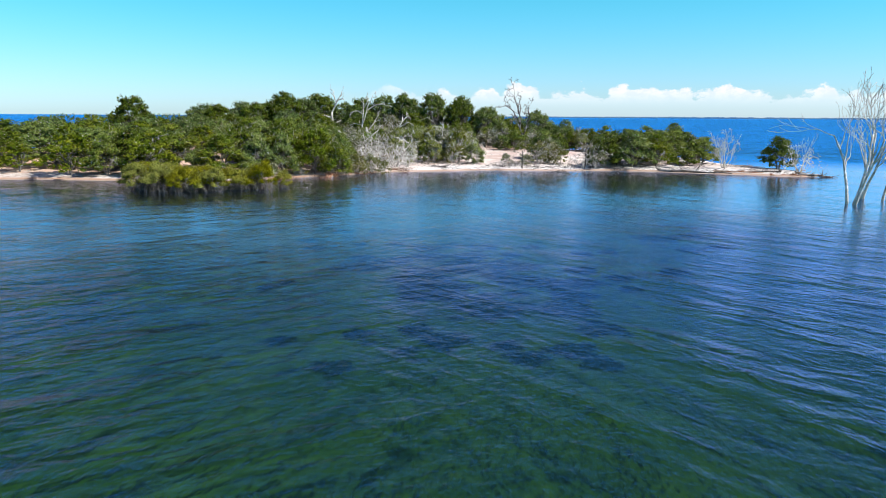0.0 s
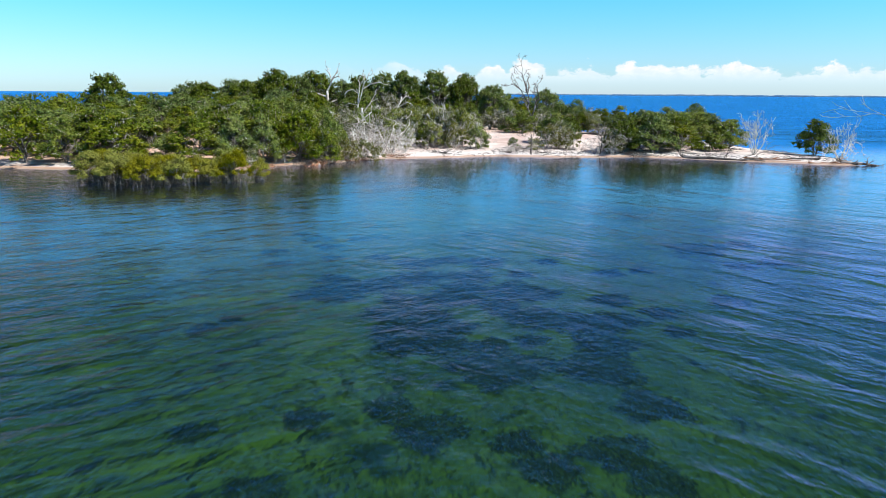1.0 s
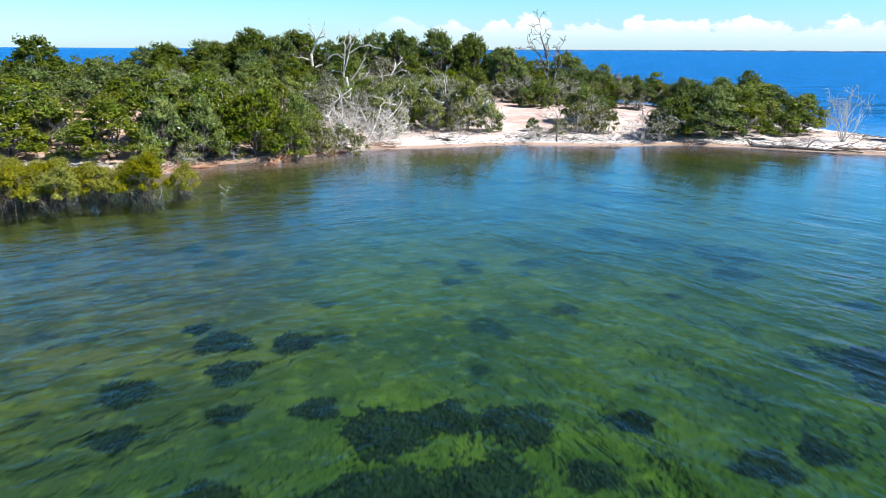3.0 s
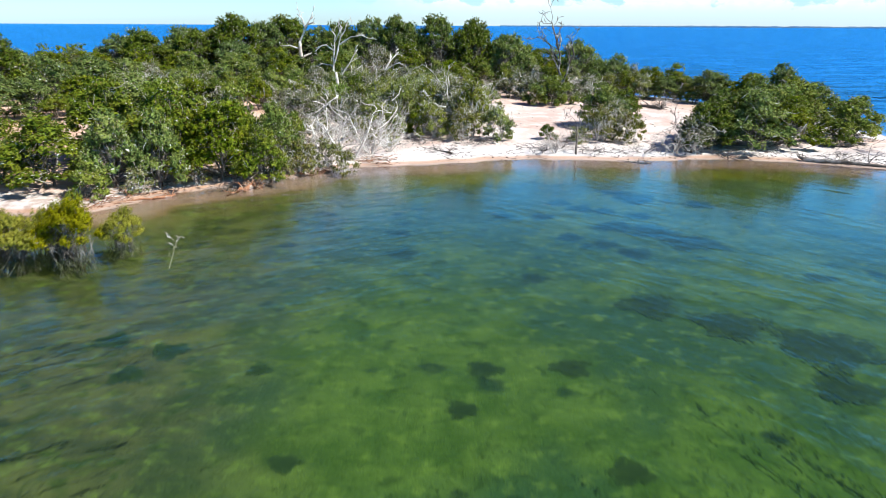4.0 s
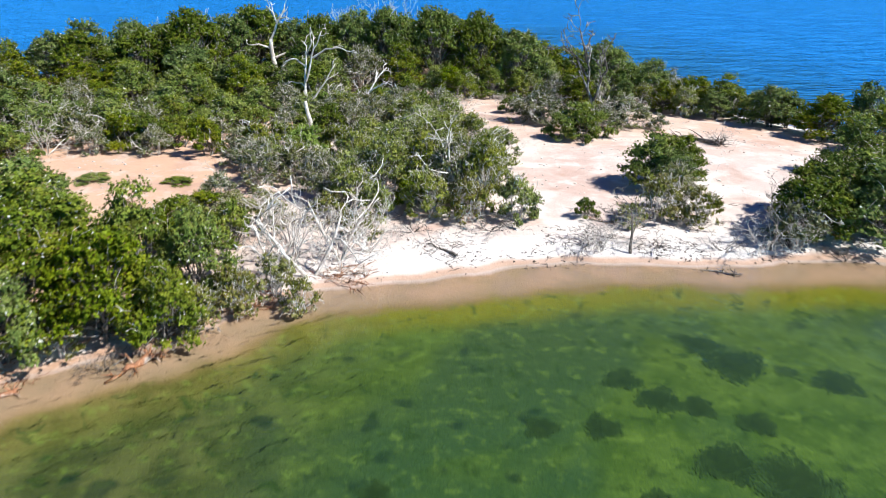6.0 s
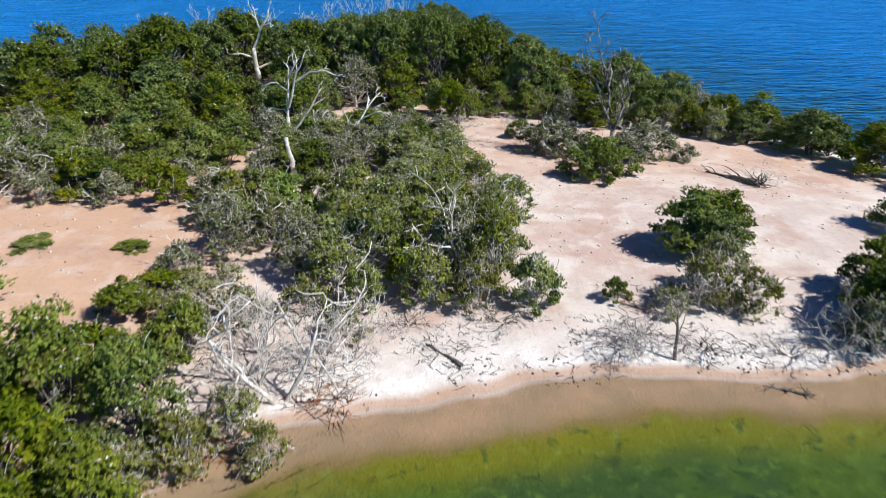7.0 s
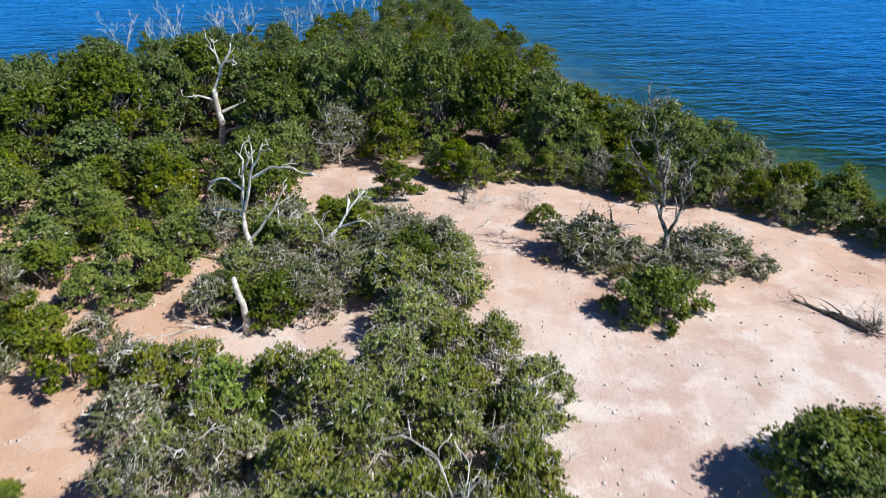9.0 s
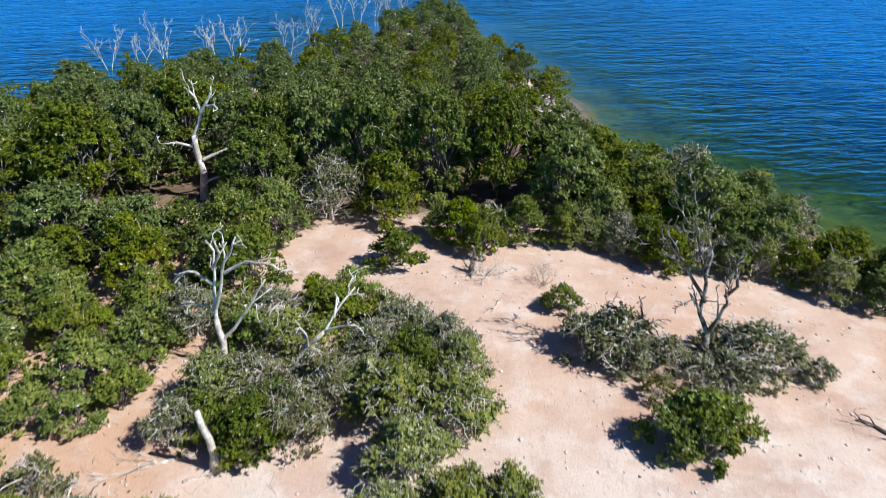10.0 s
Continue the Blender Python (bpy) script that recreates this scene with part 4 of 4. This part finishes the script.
gaunt_tree("bare dark dead tree with upright twiggy crown", 19.2, 171.4, CHARRED, [(0, 0), (0.1, 1.1), (0.2, 3.0)], [
    [(0.2, 3.0), (-0.7, 4.9), (-0.5, 6.9), (-0.8, 8.4), (-1.6, 10.8), (-2.2, 12.7)], [(0.2, 3.0), (0.7, 4.6), (1.0, 6.4), (0.5, 7.7)], [(-0.4, 5.9), (-1.2, 7.4), (-2.3, 8.9), (-3.8, 10.3)],
    [(1.0, 6.4), (1.8, 7.4), (1.2, 9.4), (1.4, 10.4)], [(-0.8, 8.4), (-0.5, 9.9), (-0.8, 11.1)], [(-0.7, 4.9), (-1.3, 6.4), (-2.2, 7.4)], [(0, 1.6), (-1.9, 1.9), (-3.3, 2.2), (-5.3, 3.5)], [(-0.6, 7.4), (-1.2, 9), (-1.0, 11.6)]], 12, 0.040, 3, 0.42, None, 3, lean=0.0, share=0.45)
gaunt_tree("thick bleached dead trunk with broken limbs", -32.4, 204.6, BLEACHED, [(0.5, 0), (0.9, 3.5), (0.6, 6.3), (0.6, 8.4)], [
    [(0.6, 8.4), (1.8, 11.2), (1.3, 12.9), (0.1, 14.0)], [(1.8, 11.2), (3.0, 12.9), (3.6, 14.4)], [(1.2, 5.3), (3.2, 6.0), (5.0, 6.7), (6.3, 7.4)], [(0.5, 6.9), (-1.6, 7.6), (-3.3, 7.5)], [(0.8, 2.3), (2.8, 3.1), (4.8, 3.8)], [(2.5, 11.9), (3.8, 12.2), (4.4, 12.0)]], 13, 0.05, 2, thick=0.52, lean=0.0)
gaunt_tree("leaning bleached dead tree with forked limbs", -15.0, 168.6, BLEACHED, [(0.6, 0), (1.5, 0.9), (3.0, 3.3), (4.4, 4.6)], [
    [(4.4, 4.6), (5.6, 6.6), (6.7, 7.6)], [(4.4, 4.6), (5.6, 5.4), (6.9, 6.0)], [(5.2, 5.9), (5.4, 7.3)], [(3.0, 3.3), (3.2, 4.8), (2.8, 5.8)]], 14, 0.04, 2, thick=0.24, lean=0.0)
gaunt_tree("small bleached dead tree among grey-green mangroves", -16.4, 170.8, BLEACHED, [(0, 0), (0.4, 2.2), (0.3, 3.2)], [
    [(0.3, 3.1), (0.3, 4.5), (0.9, 5.4)], [(0.4, 2.4), (1.2, 3.8), (1.3, 5.0)], [(0.3, 2.8), (-0.6, 4.2), (-0.8, 5.2)]], 24, 0.035, thick=0.15)
for x, y, h, seed, depth, twig in [(-10.0, 122.2, 6.8, 15, 2, 0.045), (-8.6, 126.4, 6.4, 16, 2, 0.04), (-13.0, 124.2, 5.0, 25, 2, 0.045)]:
    dead_tree("dead_tree", "bleached dead tree with tangled spreading bare branches", x, y, h, 1.25, seed, BLEACHED, depth, 2, stems=2, splay=0.55, trunk_r=0.024, twig=twig, share=0.72, lift=0.0, bend=0.34)
gaunt_tree("broken bleached trunk leaning up from the sand", -16.7, 158.9, BLEACHED, [(0.05, 0), (0.15, 1.4), (0.1, 2.7), (-0.4, 5.1)], [[(0.3, 0.1), (0.75, 1.2), (0.8, 2.3)], [(0.1, 0.3), (-0.9, 0.2), (-1.7, 0.25)], [(0.2, 0.3), (1.2, 0.35), (2.0, 0.2)]], 31, 0.06, 0, thick=0.33, lean=0.0)
dead_tree("dead_tree", "pale bare tree standing among green mangroves", 0.9, 136.4, 7.6, 0.8, 17, BLEACHED, 3, 3, trunk_r=0.026, twig=0.03)
dead_tree("dead_tree", "dark-stemmed leafless small tree on the beach", 14.4, 127.2, 4.6, 0.9, 18, BARK, 4, 3, trunk_r=0.03, twig=0.015)
dead_tree("dead_tree", "dark-stemmed leafless small tree on the beach", 25.8, 128, 4.2, 0.95, 19, BARK, 4, 3, trunk_r=0.03, twig=0.015)
dead_tree("dead_tree", "bleached broken dead trunk among low mangroves", -48, 171.5, 5.5, 0.6, 20, BLEACHED, 1, 2, lean=(-0.4, 0), trunk_r=0.05, twig=0.06)
for x, y, h, s in [(46.3, 79.1, 13, 21), (50.8, 84.8, 13, 22), (52.8, 83.2, 12.4, 23)]:
    dead_tree("dead_tree", "drowned pale dead tree standing in the water", x, y, h, 0.34, s, BLEACHED, 3, 3, stems=3, group="drowned trees", trunk_r=0.015, splay=0.12)
for i, (x, y, h) in enumerate([(-79, 284, 9), (-72, 286, 8), (-66, 284, 10), (-55, 284, 10), (-50, 285, 11), (-41, 296, 9), (-36, 300, 11), (-34, 338, 11), (-29, 340, 12), (-24, 342, 11), (-20, 345, 12), (-16, 348, 11)]):
    dead_tree("dead_tree", "drowned pale dead tree standing in the water", x, y, h, 0.34, 30 + i, BLEACHED, 3, 3, stems=2, splay=0.14, group="drowned trees", trunk_r=0.012, twig=0.022)


def driftwood(x, y, x2, y2, thick, seed, wood, label, roots=6, name="driftwood_log", high=None):
    """A fallen trunk from its root end to its tip, with broken limbs and a fan of roots."""
    r = np.random.default_rng(seed)
    a = Vector((x, y, rise_at(x, y) + thick * 0.8))
    b_ = Vector((x2, y2, (rise_at(x2, y2) if high is None else high) + thick * 0.35))
    root = new(name)
    root.matrix_basis = pose(x, y, a.z - thick * 0.8)
    o = Vector((x, y, a.z - thick * 0.8))
    n = 6
    line = [(a.lerp(b_, i / n) - o + Vector(r.normal(0, thick * 0.35, 3)) * (0 < i), thick * (1 - 0.7 * i / n)) for i in range(n + 1)]
    v, f = tubes([line], 8)
    smooth(mesh_object("trunk", v, f, wood, root))
    way, length = (b_ - a).normalized(), (b_ - a).length
    for i in range(roots):
        w_ = r.uniform(0, 6.28)
        d = -way * r.uniform(0.2, 0.9) + Vector((math.cos(w_), math.sin(w_), abs(math.sin(w_ * 1.7)) * 0.9))
        v, f = tubes(branching(r, wander(r, line[0][0], d, thick * r.uniform(2.5, 5), thick * 0.45, 0.02, 4, 0.25), 1, 0.6, 2, twig=0.015), 5)
        mesh_object("root", v, f, wood, root)
    for i in range(5):
        p, rr = line[int(r.integers(2, n))]
        d = way * 0.8 + Vector((r.normal(0, 0.6), r.normal(0, 0.6), r.uniform(0.1, 0.8)))
        v, f = tubes(branching(r, wander(r, p, d, length * r.uniform(0.15, 0.4), rr * 0.5, 0.02, 4, 0.2), 1, 0.6, 2, twig=0.012), 5)
        mesh_object("branch", v, f, wood, root)
    return tagged(root, label, "driftwood", "driftwood on the island")


driftwood(33.0, 160.0, 28.9, 164.8, 0.34, 1, BARK, "fallen bleached tree with upturned roots on the sand", 14)
driftwood(-18.4, 160.2, -24.6, 157.8, 0.16, 3, BLEACHED, "long pale fallen branch lying on the sand", 2)
driftwood(-17.4, 110.9, -18.9, 108.6, 0.26, 4, RUSSET, "fallen reddish tree stump with washed-out roots", 12)
driftwood(-23.2, 107.2, -26, 105, 0.16, 5, RUSSET, "reddish driftwood at the waterline", 6)
driftwood(0.6, 126, -1.8, 128.6, 0.13, 6, BARK, "forked dark branch lying on the beach", 2)
driftwood(21.4, 123.9, 19.2, 124.8, 0.12, 7, BARK, "dark tangled driftwood at the waterline", 8)
driftwood(38.5, 125.2, 49.5, 119.9, 0.24, 8, BARK, "long dark log stranded along the shore", 3)
driftwood(47.5, 122.4, 54.5, 119.2, 0.18, 17, RUSSET, "reddish-brown log lying on the sandy spit", 3)
driftwood(57.5, 119.6, 51.8, 121.6, 0.16, 18, BARK, "grey-brown log lying on the sandy spit", 4)
driftwood(55, 117.6, 60.4, 116.6, 0.15, 19, RUSSET, "reddish-brown driftwood at the waterline", 4)
driftwood(59.4, 117.2, 64.6, 115.2, 0.28, 9, CHARRED, "dark log lying off the end of the spit", 4)
driftwood(-17.9, 92.4, -17.7, 94.0, 0.024, 10, BLEACHED, "pale dead branch sticking out of the water", 0, high=0.5)
driftwood(1, 186.2, 1.2, 186.4, 0.34, 11, BARK, "short grey stump under a mangrove", 5, "tree_stump", 4.4)
driftwood(5.3, 186.9, 3.2, 185.4, 0.10, 12, BLEACHED, "bleached crooked branch lying on the sand", 4)
driftwood(3.4, 180.4, 2.6, 178.6, 0.09, 13, BLEACHED, "bleached crooked branch lying on the sand", 4)
driftwood(7, 139, 7.1, 140.4, 0.07, 14, BARK, "thin dark stick lying on the sand", 1)
driftwood(12.4, 134.2, 14.4, 133, 0.09, 15, RUSSET, "reddish broken branch beside a small bush", 2)
driftwood(-43, 105.5, -47.5, 104, 0.12, 16, BARK, "dark driftwood on the narrow beach", 3)

# bare bushes, thin shrubs
def dead_bush(x, y, radius, height, seed, wood=BLEACHED):
    """A leafless bush: many crooked stems from one foot, forking into twigs."""
    key = ("dead_bush", seed % 4, wood.name)
    m = pose(x, y, rise_at(x, y) - 0.05, 0, 0, 90 * seed) @ Matrix.Diagonal((radius, radius, height, 1))
    if key in PROTO:
        ob = copy_thing(PROTO[key], m)
    else:
        r = np.random.default_rng(500 + seed % 4)
        ob = PROTO[key] = new("dead_bush")
        for i in range(8):
            w = 0.8 * i + r.uniform(0, 0.5)
            s = wander(r, (0.05 * math.cos(w), 0.05 * math.sin(w), 0), (0.8 * math.cos(w), 0.8 * math.sin(w), 0.9), 1.0, 0.026, 0.012, 5, 0.22, 0.02)
            v, f = tubes(branching(r, s, 3, 0.60, 3, 0.32, 0.02, 0.006, 0.9), 4)
            mesh_object("stem", v, f, wood, ob)
        tagged(ob, "leafless bleached bush of tangled bare twigs on the sand", "dead bush", "dead bushes on the beach")
    ob.matrix_basis = m
    return ob


for i, (x, y, r, h) in enumerate([(-11.7, 123.6, 2.6, 3.6), (-8.3, 125, 2.6, 3.2), (-6.4, 126.6, 2.4, 3), (-12.5, 127.5, 2.4, 2.8), (25.6, 128.4, 2.2, 2.6), (12, 127.4, 1.6, 1.8), (62, 122, 2.2, 4), (50.4, 126.4, 2.4, 4.4), (-15.5, 129.5, 2.4, 3), (-48, 160, 3, 3.6), (2.4, 185.5, 1.8, 1.4), (8, 184, 1.6, 1.6), (33.5, 161, 1.6, 1.8), (-45, 152, 2.4, 3)]):
    dead_bush(x, y, r, h, i)
for x, y, r, h in [(-10, 117.6, 1.6, 2.6), (-12, 119.4, 2, 3), (-16, 114.6, 2, 3), (-14.1, 117, 2, 3.2), (-19.5, 130.2, 1.6, 2.2), (-14.8, 131, 2.2, 2.8), (18.4, 134.2, 2.4, 4.4), (20.4, 136, 2.6, 5), (21.8, 133, 2, 3.6), (15.5, 133, 1.6, 2.2), (-7.2, 129.5, 1.8, 2.4), (-10.5, 132, 2, 3)]:
    tree(x, y, r, h, "sparse")
for i, (x, y, r, h) in enumerate([(11, 128.4, 2.2, 0.9), (13, 130, 2, 0.8), (22, 127.6, 2, 0.8), (27.5, 128.6, 2, 1), (16.6, 128.2, 1.8, 0.7), (-3, 131, 2, 0.8), (3.5, 131.4, 2, 0.8), (31, 126.6, 2, 0.7), (42, 124.6, 2, 0.8), (-19.5, 109.8, 1.6, 0.7), (-16.2, 113.2, 1.6, 0.7)]):
    dead_bush(x, y, r, h, i, CHARRED)
# green mats on the bare clearing
for x, y, r, h, k in [(-21.6, 134.4, 2.2, 2.2, "green"), (-18.6, 133.2, 2.2, 2.4, "sparse"), (-22.8, 131.2, 2.4, 2.6, "green"), (-17.2, 136.2, 1.7, 1.8, "sparse"), (-19.8, 136, 1.6, 1.5, "sparse")]:
    tree(x, y, r, h, k)
for x, y, r in [(-26.9, 142.3, 1.6), (-35.4, 142.5, 1.9), (-22.7, 136.6, 1.2), (-25.2, 136.2, 0.5), (-36.6, 138.5, 1.0)]:
    tree(x, y, r, 0.6, "green")


# ---- litter ----
def litter(name, label, category, material, count, seed, area, size, stick):
    """Loose sticks or clods strewn over bare sand, thicker in some places than in others."""
    r = np.random.default_rng(seed)
    lines, verts, faces = [], [], []
    x = r.uniform(area[0], area[1], count * 6)
    y = r.uniform(area[2], area[3], count * 6)
    room = inland(x, y)
    dense = np.sin(x * 0.7 + 2 * np.sin(y * 0.31)) + np.sin(y * 0.9 + x * 0.33) + r.normal(0, 0.7, len(x))
    ok = np.nonzero((room > area[4]) & (room < area[5]) & (dense > 0.3))[0][:count]
    z = rise(x, y)
    for i in ok:
        s = size * r.uniform(0.4, 1.6)
        if stick:
            t = r.uniform(0, 6.28)
            p = Vector((x[i], y[i], z[i] + 0.03))
            q = p + Vector((math.cos(t) * s, math.sin(t) * s, r.uniform(-0.01, 0.22) * s))
            m = (p + q) / 2 + Vector(r.normal(0, 0.08 * s, 3))
            lines.append([(p, 0.022 + 0.012 * s), (m, 0.02), (q, 0.012)])
        else:
            o = len(verts)
            for dx, dy, dz in ((1, 0, 0), (0, 1, 0), (-1, 0, 0), (0, -1, 0), (0.1, 0.2, 0.75), (0, 0, -0.4)):
                verts.append((x[i] + s * dx * r.uniform(0.7, 1.3), y[i] + s * dy * r.uniform(0.7, 1.3), z[i] + s * dz * r.uniform(0.6, 1.2)))
            faces += [(o + k, o + (k + 1) % 4, o + 4) for k in range(4)] + [(o + (k + 1) % 4, o + k, o + 5) for k in range(4)]
    if stick:
        verts, faces = tubes(lines, 3)
    return tagged(mesh_object(name, verts, faces, material), label, category, kind="stuff")


CLOD_PALE = plain_material("clod_pale", (0.50, 0.46, 0.42), (0.72, 0.70, 0.66))
CLOD_DARK = plain_material("clod_dark", (0.05, 0.04, 0.035), (0.14, 0.10, 0.07))
litter("beach_twigs", "broken grey-brown twigs strewn on the beach", "twigs", BARK, 1500, 1, (-30, 64, 100, 140, 0.2, 9), 0.55, True)
litter("beach_twigs", "bleached pale twigs strewn on the sand", "twigs", BLEACHED, 700, 2, (-46, 50, 104, 195, 0.6, 60), 0.5, True)
litter("tide_wrack", "dark weed and wrack along the waterline", "wrack", CLOD_DARK, 1100, 3, (-30, 64, 100, 140, -0.2, 3.2), 0.09, False)
litter("sand_clods", "small pale clods and shells on the sand", "clods", CLOD_PALE, 1000, 4, (-46, 48, 126, 195, 3, 60), 0.13, False)
litter("sand_clods", "small dark clods and droppings on the sand", "clods", CLOD_DARK, 500, 5, (-46, 48, 126, 195, 3, 60), 0.09, False)
litter("root_litter", "tangled reddish roots and twigs along the eroded shore", "roots", RUSSET, 900, 6, (-30, -6, 100, 126, -0.2, 3.2), 1.3, True)
litter("beach_twigs", "dark broken twigs under the shore mangroves", "twigs", CHARRED, 1100, 7, (-30, 62, 100, 140, 1.2, 12), 0.8, True)
